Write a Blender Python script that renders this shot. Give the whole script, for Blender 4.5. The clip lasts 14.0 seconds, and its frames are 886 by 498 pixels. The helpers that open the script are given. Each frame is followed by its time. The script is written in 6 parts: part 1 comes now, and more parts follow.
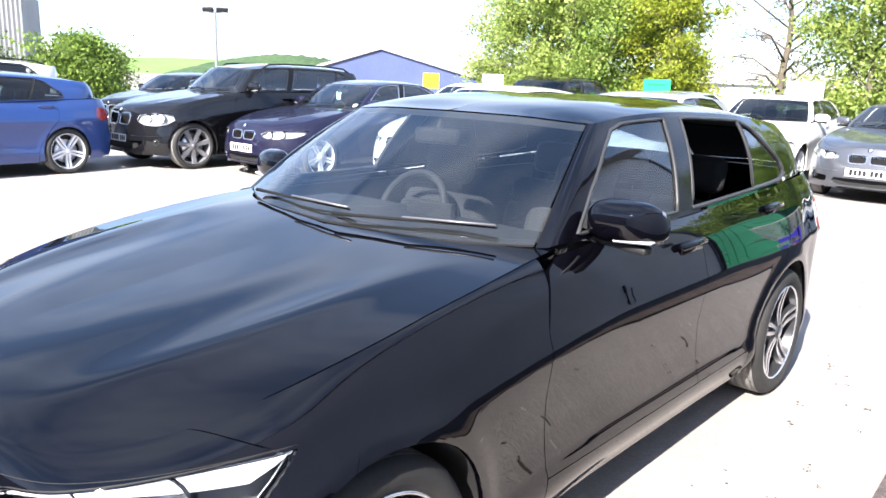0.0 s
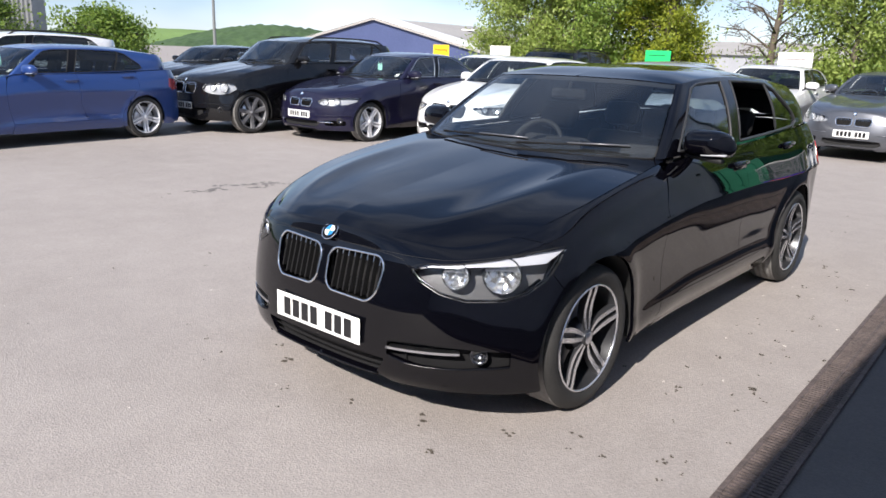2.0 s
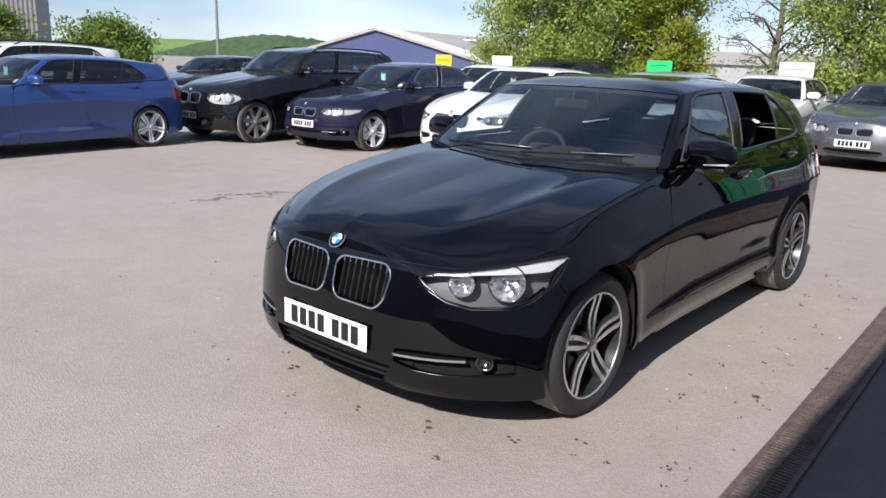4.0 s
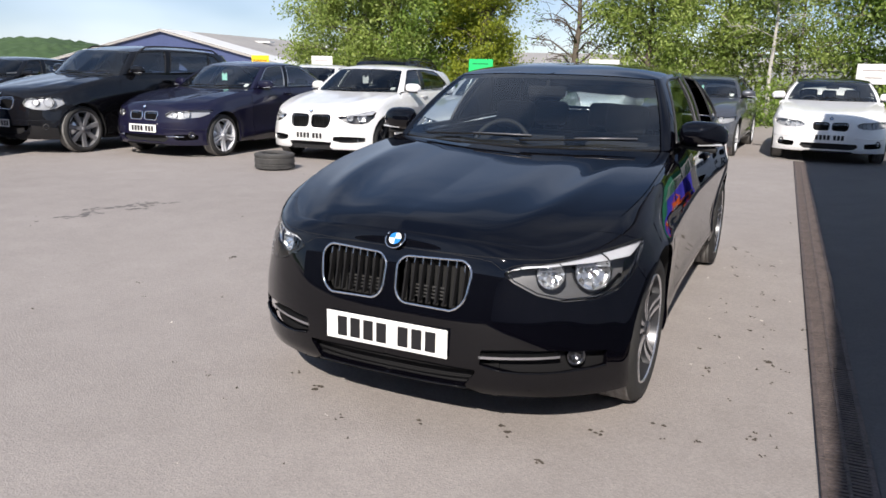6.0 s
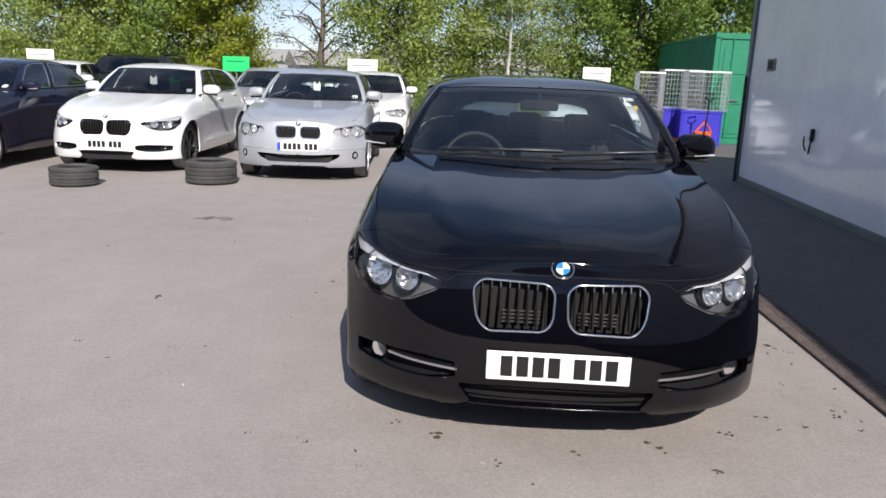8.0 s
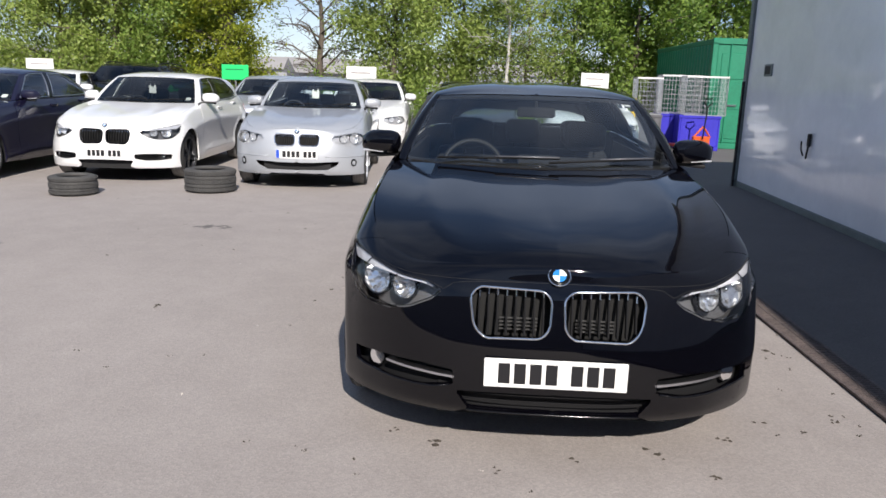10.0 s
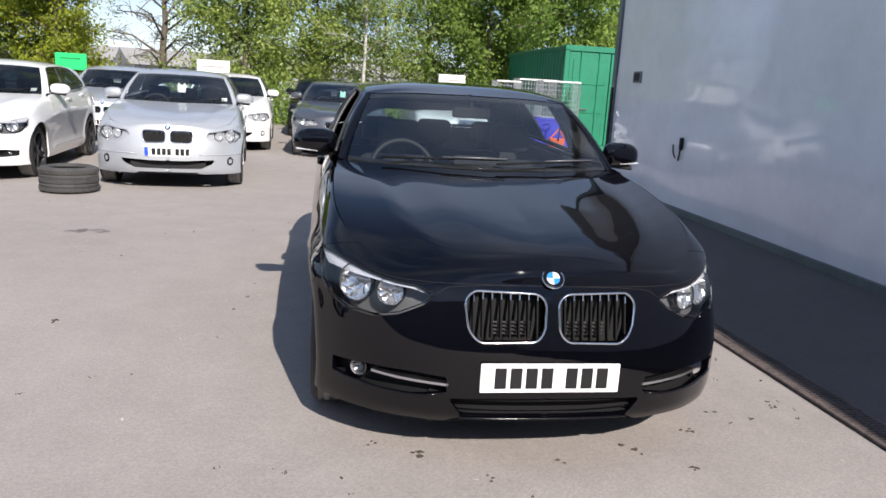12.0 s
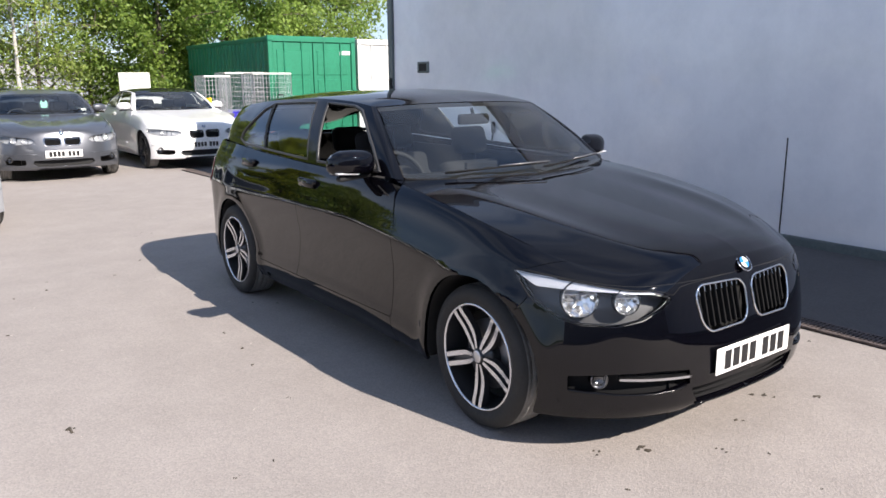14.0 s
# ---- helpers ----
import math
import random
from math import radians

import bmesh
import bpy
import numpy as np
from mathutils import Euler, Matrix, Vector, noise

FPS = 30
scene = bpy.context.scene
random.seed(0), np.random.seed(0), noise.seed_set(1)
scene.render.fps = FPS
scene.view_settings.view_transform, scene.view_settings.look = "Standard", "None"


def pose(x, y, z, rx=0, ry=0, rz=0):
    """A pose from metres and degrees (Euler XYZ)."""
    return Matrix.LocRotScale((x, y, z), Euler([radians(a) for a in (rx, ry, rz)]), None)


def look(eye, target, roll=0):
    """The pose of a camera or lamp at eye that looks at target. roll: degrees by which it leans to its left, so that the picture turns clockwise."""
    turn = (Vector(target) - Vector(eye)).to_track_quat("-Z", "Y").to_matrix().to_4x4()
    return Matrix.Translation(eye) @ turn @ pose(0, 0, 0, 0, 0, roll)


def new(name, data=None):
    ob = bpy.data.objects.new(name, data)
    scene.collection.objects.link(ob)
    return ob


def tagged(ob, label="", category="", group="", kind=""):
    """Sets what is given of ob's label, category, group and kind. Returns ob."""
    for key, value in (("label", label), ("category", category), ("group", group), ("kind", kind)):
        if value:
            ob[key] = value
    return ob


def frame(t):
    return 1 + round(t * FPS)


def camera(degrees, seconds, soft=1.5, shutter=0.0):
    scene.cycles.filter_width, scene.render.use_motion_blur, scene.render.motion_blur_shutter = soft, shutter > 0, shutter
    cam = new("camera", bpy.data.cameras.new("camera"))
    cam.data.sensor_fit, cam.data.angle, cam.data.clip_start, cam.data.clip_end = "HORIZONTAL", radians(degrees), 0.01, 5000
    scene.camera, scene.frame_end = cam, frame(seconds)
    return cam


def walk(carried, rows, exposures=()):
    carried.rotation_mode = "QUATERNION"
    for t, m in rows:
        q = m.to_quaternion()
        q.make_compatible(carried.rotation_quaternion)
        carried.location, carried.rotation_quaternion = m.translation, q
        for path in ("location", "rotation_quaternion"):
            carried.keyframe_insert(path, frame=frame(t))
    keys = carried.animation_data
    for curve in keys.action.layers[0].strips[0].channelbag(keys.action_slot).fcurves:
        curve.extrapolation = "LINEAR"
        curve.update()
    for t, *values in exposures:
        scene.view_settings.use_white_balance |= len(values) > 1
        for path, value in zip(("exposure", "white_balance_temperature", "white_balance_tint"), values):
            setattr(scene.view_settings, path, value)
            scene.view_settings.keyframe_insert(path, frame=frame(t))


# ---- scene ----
cam = camera(61.1, 14.0, 1.6)
PATH = [
    (0, (1.933, -0.257, 1.461), (0.642, 1.206, 1.023), 2.1),
    (0.5, (2.056, -0.901, 1.459), (0.764, 0.56, 1.016), 1.1),
    (0.8, (2.153, -1.206, 1.458), (0.852, 0.222, 0.94), 0.4),
    (1, (2.181, -1.38, 1.462), (0.878, 0.052, 0.963), 1.5),
    (1.2, (2.202, -1.571, 1.459), (0.91, -0.114, 1.006), 1.0),
    (1.5, (2.215, -1.774, 1.452), (0.965, -0.303, 0.927), 0.6),
    (2, (2.282, -1.87, 1.46), (1.032, -0.394, 0.951), 2.0),
    (2.5, (2.298, -1.881, 1.465), (1.046, -0.402, 0.973), 1.9),
    (2.7, (2.304, -1.894, 1.47), (1.046, -0.416, 0.983), 1.6),
    (5, (2.242, -1.922, 1.46), (1.001, -0.43, 0.973), 2.9),
    (5.2, (2.168, -1.951, 1.459), (0.97, -0.423, 0.978), 3.9),
    (5.5, (1.943, -2.076, 1.41), (0.924, -0.406, 0.992), 4.3),
    (5.7, (1.723, -2.18, 1.411), (0.81, -0.464, 0.941), 4.3),
    (6, (1.326, -2.312, 1.358), (0.504, -0.549, 0.894), 1.4),
    (6.2, (1.065, -2.369, 1.366), (0.283, -0.602, 0.852), 1.7),
    (6.5, (0.685, -2.458, 1.377), (0.094, -0.598, 0.941), 2.1),
    (7, (0.146, -2.541, 1.378), (-0.147, -0.605, 0.971), 0.9),
    (7.5, (-0.205, -2.557, 1.412), (-0.38, -0.614, 0.968), 1.9),
    (8, (-0.306, -2.542, 1.407), (-0.402, -0.596, 0.954), 2.1),
    (10.5, (-0.293, -2.55, 1.417), (-0.39, -0.6, 0.982), 1.5),
    (11, (-0.293, -2.545, 1.416), (-0.386, -0.597, 0.973), 1.2),
    (11.5, (-0.376, -2.506, 1.4), (-0.392, -0.56, 0.94), 2.8),
    (12, (-0.829, -2.428, 1.39), (-0.51, -0.499, 0.969), 3.4),
    (12.2, (-1.06, -2.4, 1.402), (-0.637, -0.484, 1.015), 3.6),
    (12.5, (-1.456, -2.268, 1.423), (-0.846, -0.406, 1.023), 2.3),
    (13, (-2.076, -2.038, 1.434), (-1.229, -0.273, 1.027), 1.5),
    (13.5, (-2.529, -1.745, 1.432), (-1.504, -0.081, 1.008), 0.9),
    (14, (-2.757, -1.566, 1.466), (-1.601, 0.006, 1.031), -0.4),
]
walk(cam, [(t, look(eye, target, roll)) for t, eye, target, roll in PATH],
     [(0, 2.16, 6480, 12), (0.5, 1.78, 6480, 12), (0.8, 1.48, 6480, 12), (1.0, 1.33, 6480, 12), (1.5, 1.09, 6500, 12), (2.0, .88, 6550, 12), (2.5, .77, 6600, 12), (5, .69, 6600, 12), (6.0, .58, 6650, 12), (6.5, .54, 6600, 12),
      (8, .53, 6600, 12), (11, .53, 6600, 12), (12, .72, 6620, 12), (12.5, .89, 6680, 12), (13.0, 1.03, 6760, 13), (13.5, 1.00, 6760, 13), (14, 1.02, 6760, 13)])

# ---- light ----
SUN = Vector((0.30, -1.31, 1.0)).normalized()
world = bpy.data.worlds.new("daylight")
scene.world = world
world.use_nodes = True
wt = world.node_tree
back = wt.nodes["Background"]
sky = wt.nodes.new("ShaderNodeTexSky")
sky.sky_type, sky.sun_disc = 'NISHITA', False
sky.sun_elevation, sky.sun_rotation = math.asin(SUN.z), math.atan2(SUN.x, SUN.y)
sky.altitude = 900
sky.air_density, sky.dust_density, sky.ozone_density = 1.0, 0.0, 3.0
wt.links.new(sky.outputs[0], back.inputs[0])
back.inputs[1].default_value = 0.037
# thin high haze and cloud under the blue
veil = wt.nodes.new("ShaderNodeBackground")
sky_at = wt.nodes.new("ShaderNodeTexCoord")
stretch = wt.nodes.new("ShaderNodeMapping")
stretch.inputs["Location"].default_value = (2.3, 4.1, -1.6)
stretch.inputs["Scale"].default_value = (1.4, 1.4, 3.6)
cloud = wt.nodes.new("ShaderNodeTexNoise")
cloud.inputs["Scale"].default_value, cloud.inputs["Detail"].default_value, cloud.inputs["Roughness"].default_value = 1.7, 4.0, 0.45
tone = wt.nodes.new("ShaderNodeValToRGB")
tone.color_ramp.elements[0].position, tone.color_ramp.elements[1].position = 0.38, 0.70
tone.color_ramp.elements[0].color, tone.color_ramp.elements[1].color = (0.085, 0.138, 0.250, 1), (0.40, 0.45, 0.54, 1)
both = wt.nodes.new("ShaderNodeAddShader")
wt.links.new(sky_at.outputs["Generated"], stretch.inputs["Vector"])
wt.links.new(stretch.outputs["Vector"], cloud.inputs["Vector"])
wt.links.new(cloud.outputs["Fac"], tone.inputs["Fac"])
wt.links.new(tone.outputs["Color"], veil.inputs["Color"])
height = wt.nodes.new("ShaderNodeSeparateXYZ")
fade = wt.nodes.new("ShaderNodeMapRange")
fade.inputs["From Min"].default_value, fade.inputs["From Max"].default_value = 0.0, 0.9
fade.inputs["To Min"].default_value, fade.inputs["To Max"].default_value = 0.9, 0.6
wt.links.new(sky_at.outputs["Generated"], height.inputs["Vector"])
wt.links.new(height.outputs["Z"], fade.inputs["Value"])
wt.links.new(fade.outputs["Result"], veil.inputs["Strength"])
wt.links.new(back.outputs[0], both.inputs[0])
wt.links.new(veil.outputs[0], both.inputs[1])
wt.links.new(both.outputs[0], wt.nodes["World Output"].inputs["Surface"])
sun_data = bpy.data.lights.new("sun", 'SUN')
sun_data.energy, sun_data.angle, sun_data.color = 4.6, radians(0.5), (1.0, 0.95, 0.88)
sun = new("sun", sun_data)
sun.rotation_euler = SUN.to_track_quat("Z", "Y").to_euler()


# ---- materials ----
def material(name, colour, rough=0.5, metal=0.0, coat=0.0, spec=0.5):
    m = bpy.data.materials.new(name)
    m.use_nodes = True
    b = m.node_tree.nodes["Principled BSDF"]
    b.inputs["Base Color"].default_value = (*colour, 1)
    b.inputs["Roughness"].default_value = rough
    b.inputs["Metallic"].default_value = metal
    b.inputs["Specular IOR Level"].default_value = spec
    b.inputs["Coat Weight"].default_value = coat
    b.inputs["Coat Roughness"].default_value = 0.03
    b.inputs["Coat IOR"].default_value = 1.485
    return m


def node(m, kind, **sets):
    n = m.node_tree.nodes.new(kind)
    for key, value in sets.items():
        if key in n.inputs:
            n.inputs[key].default_value = value
    return n


def wire(m, a, out, b, into):
    m.node_tree.links.new(a.outputs[out], b.inputs[into])


def mottled(m, colours, scales, bump=0.0, bump_scale=80.0, rough=None, detail=6.0, weight=0.5):
    """Varies the base colour between colours by noise at two scales, with a fine relief."""
    b = m.node_tree.nodes["Principled BSDF"]
    at = node(m, "ShaderNodeTexCoord")
    big = node(m, "ShaderNodeTexNoise", Scale=scales[0], Detail=detail, Roughness=0.6)
    small = node(m, "ShaderNodeTexNoise", Scale=scales[1], Detail=4.0, Roughness=0.7)
    for n in (big, small):
        wire(m, at, "Object", n, "Vector")
    mix = m.node_tree.nodes.new("ShaderNodeMix")
    mix.inputs[0].default_value = weight
    wire(m, big, "Fac", mix, 2)
    wire(m, small, "Fac", mix, 3)
    ramp = m.node_tree.nodes.new("ShaderNodeValToRGB")
    e = ramp.color_ramp.elements
    e[0].position, e[1].position = 0.34, 0.66
    e[0].color, e[1].color = (*colours[0], 1), (*colours[-1], 1)
    if len(colours) == 3:
        x = e.new(0.5)
        x.color = (*colours[1], 1)
    wire(m, mix, 0, ramp, "Fac")
    wire(m, ramp, "Color", b, "Base Color")
    if bump:
        fine = node(m, "ShaderNodeTexNoise", Scale=bump_scale, Detail=5.0, Roughness=0.65)
        wire(m, at, "Object", fine, "Vector")
        bp = node(m, "ShaderNodeBump", Strength=bump, Distance=0.01)
        wire(m, fine, "Fac", bp, "Height")
        wire(m, bp, "Normal", b, "Normal")
    if rough:
        mr = node(m, "ShaderNodeMapRange")
        mr.inputs["To Min"].default_value, mr.inputs["To Max"].default_value = rough
        wire(m, big, "Fac", mr, "Value")
        wire(m, mr, "Result", b, "Roughness")
    return m


def paint(name, colour, metal=0.0, rough=0.3, spec=0.5):
    """Car paint: a base with faint flakes under a clear coat, with a little dust in its gloss."""
    m = material(name, colour, rough, metal, 1.0, spec)
    b = m.node_tree.nodes["Principled BSDF"]
    at = node(m, "ShaderNodeTexCoord")
    n = node(m, "ShaderNodeTexNoise", Scale=5.0, Detail=5.0)
    wire(m, at, "Object", n, "Vector")
    mr = node(m, "ShaderNodeMapRange")
    mr.inputs["To Min"].default_value, mr.inputs["To Max"].default_value = 0.008, 0.03
    wire(m, n, "Fac", mr, "Value")
    wire(m, mr, "Result", b, "Coat Roughness")
    f = node(m, "ShaderNodeTexVoronoi", Scale=900.0)
    wire(m, at, "Object", f, "Vector")
    mix = m.node_tree.nodes.new("ShaderNodeMix")
    mix.data_type = 'RGBA'
    mix.inputs[6].default_value = (*[c * 0.75 for c in colour], 1)
    mix.inputs[7].default_value = (*[min(1, c * 1.3) for c in colour], 1)
    wire(m, f, "Color", mix, 0)
    wire(m, mix, 2, b, "Base Color")
    return m


def clear(name, tint, gloss=0.03, ior=1.5):
    """A thin pane: tinted and see-through, with the gloss of its Fresnel."""
    m = bpy.data.materials.new(name)
    m.use_nodes = True
    m.node_tree.nodes.clear()
    out = node(m, "ShaderNodeOutputMaterial")
    t = node(m, "ShaderNodeBsdfTransparent", Color=(*tint, 1))
    g = node(m, "ShaderNodeBsdfGlossy", Color=(1, 1, 1, 1), Roughness=gloss)
    f = node(m, "ShaderNodeFresnel", IOR=ior)
    mix = node(m, "ShaderNodeMixShader")
    wire(m, f, "Fac", mix, "Fac")
    wire(m, t, "BSDF", mix, 1)
    wire(m, g, "BSDF", mix, 2)
    wire(m, mix, "Shader", out, "Surface")
    return m


BLACK_PAINT = paint("black_paint", (0.0012, 0.0011, 0.0022), 0.0, 0.6, 0.0)
WHITE_PAINT = paint("white_paint", (0.78, 0.78, 0.77))
BLUE_PAINT = paint("blue_paint", (0.012, 0.044, 0.18), 0.2, 0.35)
NAVY_PAINT = paint("navy_paint", (0.006, 0.0055, 0.021), 0.0, 0.45, 0.15)
SILVER_PAINT = paint("silver_paint", (0.40, 0.42, 0.45), 0.35, 0.45)
GREY_PAINT = paint("grey_paint", (0.10, 0.105, 0.12), 0.6, 0.35)
DARK_PAINT = paint("dark_paint", (0.004, 0.004, 0.005), 0.0, 0.5, 0.05)
TRIM = material("black_trim", (0.015, 0.015, 0.016), 0.62, 0, 0, 0.3)
MATT = material("matt_black", (0.010, 0.010, 0.011), 0.85, 0, 0, 0.2)
GLOSS_BLACK = material("gloss_black", (0.004, 0.004, 0.005), 0.14, 0, 0, 0.3)
DARK = material("dark_cavity", (0.006, 0.006, 0.006), 0.8)
CHROME = material("chrome", (0.85, 0.86, 0.88), 0.07, 1.0)
SATIN = material("satin_metal", (0.62, 0.63, 0.66), 0.28, 1.0)
MACHINED = material("machined_alloy", (0.72, 0.73, 0.76), 0.25, 0.9)
ALLOY_DARK = material("dark_alloy", (0.035, 0.036, 0.04), 0.3, 0.4, 0.4)
ALLOY_GREY = material("grey_alloy", (0.22, 0.22, 0.23), 0.4, 0.4, 0.3)
ALLOY_SILVER = material("silver_alloy", (0.68, 0.69, 0.72), 0.35, 0.35, 0.4)
FOG = material("fog_reflector", (0.13, 0.133, 0.143), 0.2, 1.0)
# wiper blade grey, pale to paint in the sun's glint
BLADE = material("wiper_glint_grey", (0.16, 0.16, 0.17), 0.35, 0.4)
SEAL = material("window_trim", (0.032, 0.032, 0.034), 0.36)
POLE = material("dull_grey_pole", (0.16, 0.17, 0.17), 0.7)
LAMP_PALE = material("pale_lamp_housing", (0.44, 0.45, 0.47), 0.28, 0.35)
LAMP_GREY = material("lamp_housing", (0.115, 0.116, 0.122), 0.42, 0.2)
REFLECTOR = material("faceted_reflector", (0.86, 0.87, 0.88), 0.13, 0.93)
LAMP_BRIGHT = material("lamp_chrome_strip", (0.66, 0.67, 0.71), 0.3, 0.4)
TYRE = mottled(material("tyre_rubber", (0.03, 0.03, 0.03), 0.75), [(0.013, 0.013, 0.013), (0.028, 0.027, 0.026)], (6, 60), 0.3, 160)
# dusty rubber, its grey raised well above the sidewall's to stand for sunlight
TREAD = mottled(material("sunlit_dusty_tread", (0.1, 0.1, 0.1), 0.85), [(0.12, 0.117, 0.112), (0.26, 0.252, 0.243)], (6, 60), 0.4, 160)
TYRE_WORN = mottled(material("dusty_tyre_rubber", (0.05, 0.05, 0.05), 0.85), [(0.03, 0.03, 0.031), (0.075, 0.073, 0.07)], (5, 50), 0.4, 120)
GLASS = clear("car_glass", (0.76, 0.84, 0.84), 0.02, 1.95)
DARK_GLASS = clear("tinted_glass", (0.36, 0.41, 0.42), 0.02, 1.6)
LENS = clear("clear_lens", (0.93, 0.94, 0.95), 0.02, 1.45)
RED_LENS = material("red_lens", (0.30, 0.012, 0.012), 0.12, 0, 0.8)
CLOTH = mottled(material("dark_cloth", (0.03, 0.03, 0.033), 0.9), [(0.007, 0.007, 0.008), (0.017, 0.017, 0.019)], (8, 120), 0.3, 300)
GREY_CLOTH = mottled(material("grey_cloth", (0.2, 0.2, 0.21), 0.9), [(0.15, 0.15, 0.16), (0.26, 0.26, 0.27)], (8, 120), 0.3, 300)
DASH = mottled(material("dash_plastic", (0.015, 0.015, 0.016), 0.7, 0, 0, 0.3), [(0.010, 0.010, 0.011), (0.021, 0.021, 0.023)], (6, 200), 0.3, 400)
PLATE_WHITE = material("plate_white", (0.82, 0.82, 0.80), 0.3)
PLATE_INK = material("plate_ink", (0.01, 0.01, 0.012), 0.4)
PAPER = material("white_card", (0.8, 0.82, 0.8), 0.7)
PAPER_MINT = material("mint_card", (0.35, 0.72, 0.62), 0.7)
BADGE_BLUE = material("badge_blue", (0.02, 0.20, 0.55), 0.2, 0, 1.0)
BADGE_WHITE = material("badge_white", (0.85, 0.85, 0.85), 0.2, 0, 1.0)
PLATE_BLUE = material("plate_blue", (0.02, 0.08, 0.5), 0.4)
DISC = material("worn_disc", (0.20, 0.20, 0.21), 0.45, 0.8)
WEB = material("dark_grey_web", (0.075, 0.077, 0.082), 0.4, 0.2)
MESH_GREY = material("radiator_grey", (0.07, 0.07, 0.07), 0.5, 0.4)

# ---- mesh tools ----
def link(name, mesh, mat, parent=None, label="", smooth=True):
    """One mesh object, under a thing or a part where a parent is given."""
    mesh.materials.append(mat)
    if smooth:
        mesh.shade_smooth()
    ob = new(name, mesh)
    if parent:
        ob.parent = parent
    if label:
        ob["label"] = label
    return ob


def raw(name, verts, faces, mat, parent=None, label="", smooth=True):
    me = bpy.data.meshes.new(name)
    me.from_pydata([tuple(v) for v in verts], [], [tuple(int(i) for i in f) for f in faces])
    me.update()
    return link(name, me, mat, parent, label, smooth)


def part(name, bm, mat, parent=None, label="", smooth=False):
    me = bpy.data.meshes.new(name)
    bm.normal_update()
    bm.to_mesh(me)
    bm.free()
    return link(name, me, mat, parent, label, smooth)


def empty(name, label="", category="", group="", kind=""):
    return tagged(new(name), label, category, group, kind)


def block(bm, x0, x1, y0, y1, z0, z1, bevel=0.0, m=None, seg=1):
    """Adds a box, with bevelled edges, to bm."""
    got = bmesh.ops.create_cube(bm, size=1)["verts"]
    bmesh.ops.transform(bm, matrix=Matrix.Translation(((x0 + x1) / 2, (y0 + y1) / 2, (z0 + z1) / 2)) @ Matrix.Diagonal((x1 - x0, y1 - y0, z1 - z0, 1)), verts=got)
    if bevel:
        edges = list({e for v in got for e in v.link_edges})
        made = bmesh.ops.bevel(bm, geom=edges, offset=bevel, segments=seg, affect='EDGES', profile=0.5)
        got = list({v for f in made["faces"] for v in f.verts} | {v for v in got if v.is_valid})
    if m:
        bmesh.ops.transform(bm, matrix=m, verts=got)
    return got


def rod(bm, a, b, r, r2=None, n=8):
    """Adds a closed rod from a to b to bm."""
    a, b = Vector(a), Vector(b)
    d = b - a
    m = Matrix.Translation((a + b) / 2) @ d.to_track_quat("Z", "Y").to_matrix().to_4x4()
    bmesh.ops.create_cone(bm, cap_ends=True, segments=n, radius1=r, radius2=r if r2 is None else r2, depth=d.length, matrix=m)


def tube(path, r, n=8, closed=False):
    """Verts and faces of a tube along a path of points."""
    pts = [Vector(p) for p in path]
    verts, faces, k = [], [], len(pts)
    for i, p in enumerate(pts):
        a = pts[(i - 1) % k] if closed or i else p
        b = pts[(i + 1) % k] if closed or i < k - 1 else p
        t = (b - a).normalized()
        u = t.orthogonal() if abs(t.z) > 0.95 else t.cross(Vector((0, 0, 1)))
        u.normalize()
        w = t.cross(u)
        rr = r[i] if isinstance(r, (list, tuple)) else r
        for j in range(n):
            c = 2 * math.pi * j / n
            verts.append(p + rr * (math.cos(c) * u + math.sin(c) * w))
    for i in range(k if closed else k - 1):
        for j in range(n):
            a, b = i * n, ((i + 1) % k) * n
            faces.append((a + j, a + (j + 1) % n, b + (j + 1) % n, b + j))
    if not closed:
        faces += [tuple(range(n))[::-1], tuple(range((k - 1) * n, k * n))]
    return verts, faces


def lathe(profile, n=48, axis='x'):
    """Verts and faces of a profile of (radius, along) turned round an axis."""
    verts, faces, k = [], [], len(profile)
    for j in range(n):
        c, s = math.cos(2 * math.pi * j / n), math.sin(2 * math.pi * j / n)
        for r, h in profile:
            verts.append((h, r * c, r * s) if axis == 'x' else (r * c, h, r * s) if axis == 'y' else (r * c, r * s, h))
    for j in range(n):
        a, b = j * k, ((j + 1) % n) * k
        for i in range(k - 1):
            faces.append((a + i, a + i + 1, b + i + 1, b + i))
    return verts, faces


class Curve:
    """A smooth curve through keys of (t, value...), without overshoot; takes arrays."""

    def __init__(self, keys):
        a = np.array(keys, float)
        self.t, self.v = a[:, 0], a[:, 1:]
        h = np.diff(self.t)[:, None]
        d = np.diff(self.v, axis=0) / h
        m = np.zeros_like(self.v)
        m[0], m[-1] = d[0], d[-1]
        for i in range(1, len(a) - 1):
            p, q = d[i - 1], d[i]
            w = (h[i] * p + h[i - 1] * q) / (h[i] + h[i - 1])
            lim = 3 * np.minimum(abs(p), abs(q))
            m[i] = np.where(p * q > 0, np.sign(w) * np.minimum(abs(w), lim), 0)
        self.m = m

    def __call__(self, t):
        t = np.clip(np.asarray(t, float), self.t[0], self.t[-1])
        i = np.clip(np.searchsorted(self.t, t) - 1, 0, len(self.t) - 2)
        h = self.t[i + 1] - self.t[i]
        u = ((t - self.t[i]) / h)[..., None]
        h = h[..., None]
        r = (self.v[i] * (1 + 2 * u) * (1 - u) ** 2 + self.m[i] * h * u * (1 - u) ** 2
             + self.v[i + 1] * u * u * (3 - 2 * u) + self.m[i + 1] * h * u * u * (u - 1))
        return r[..., 0] if r.shape[-1] == 1 else r


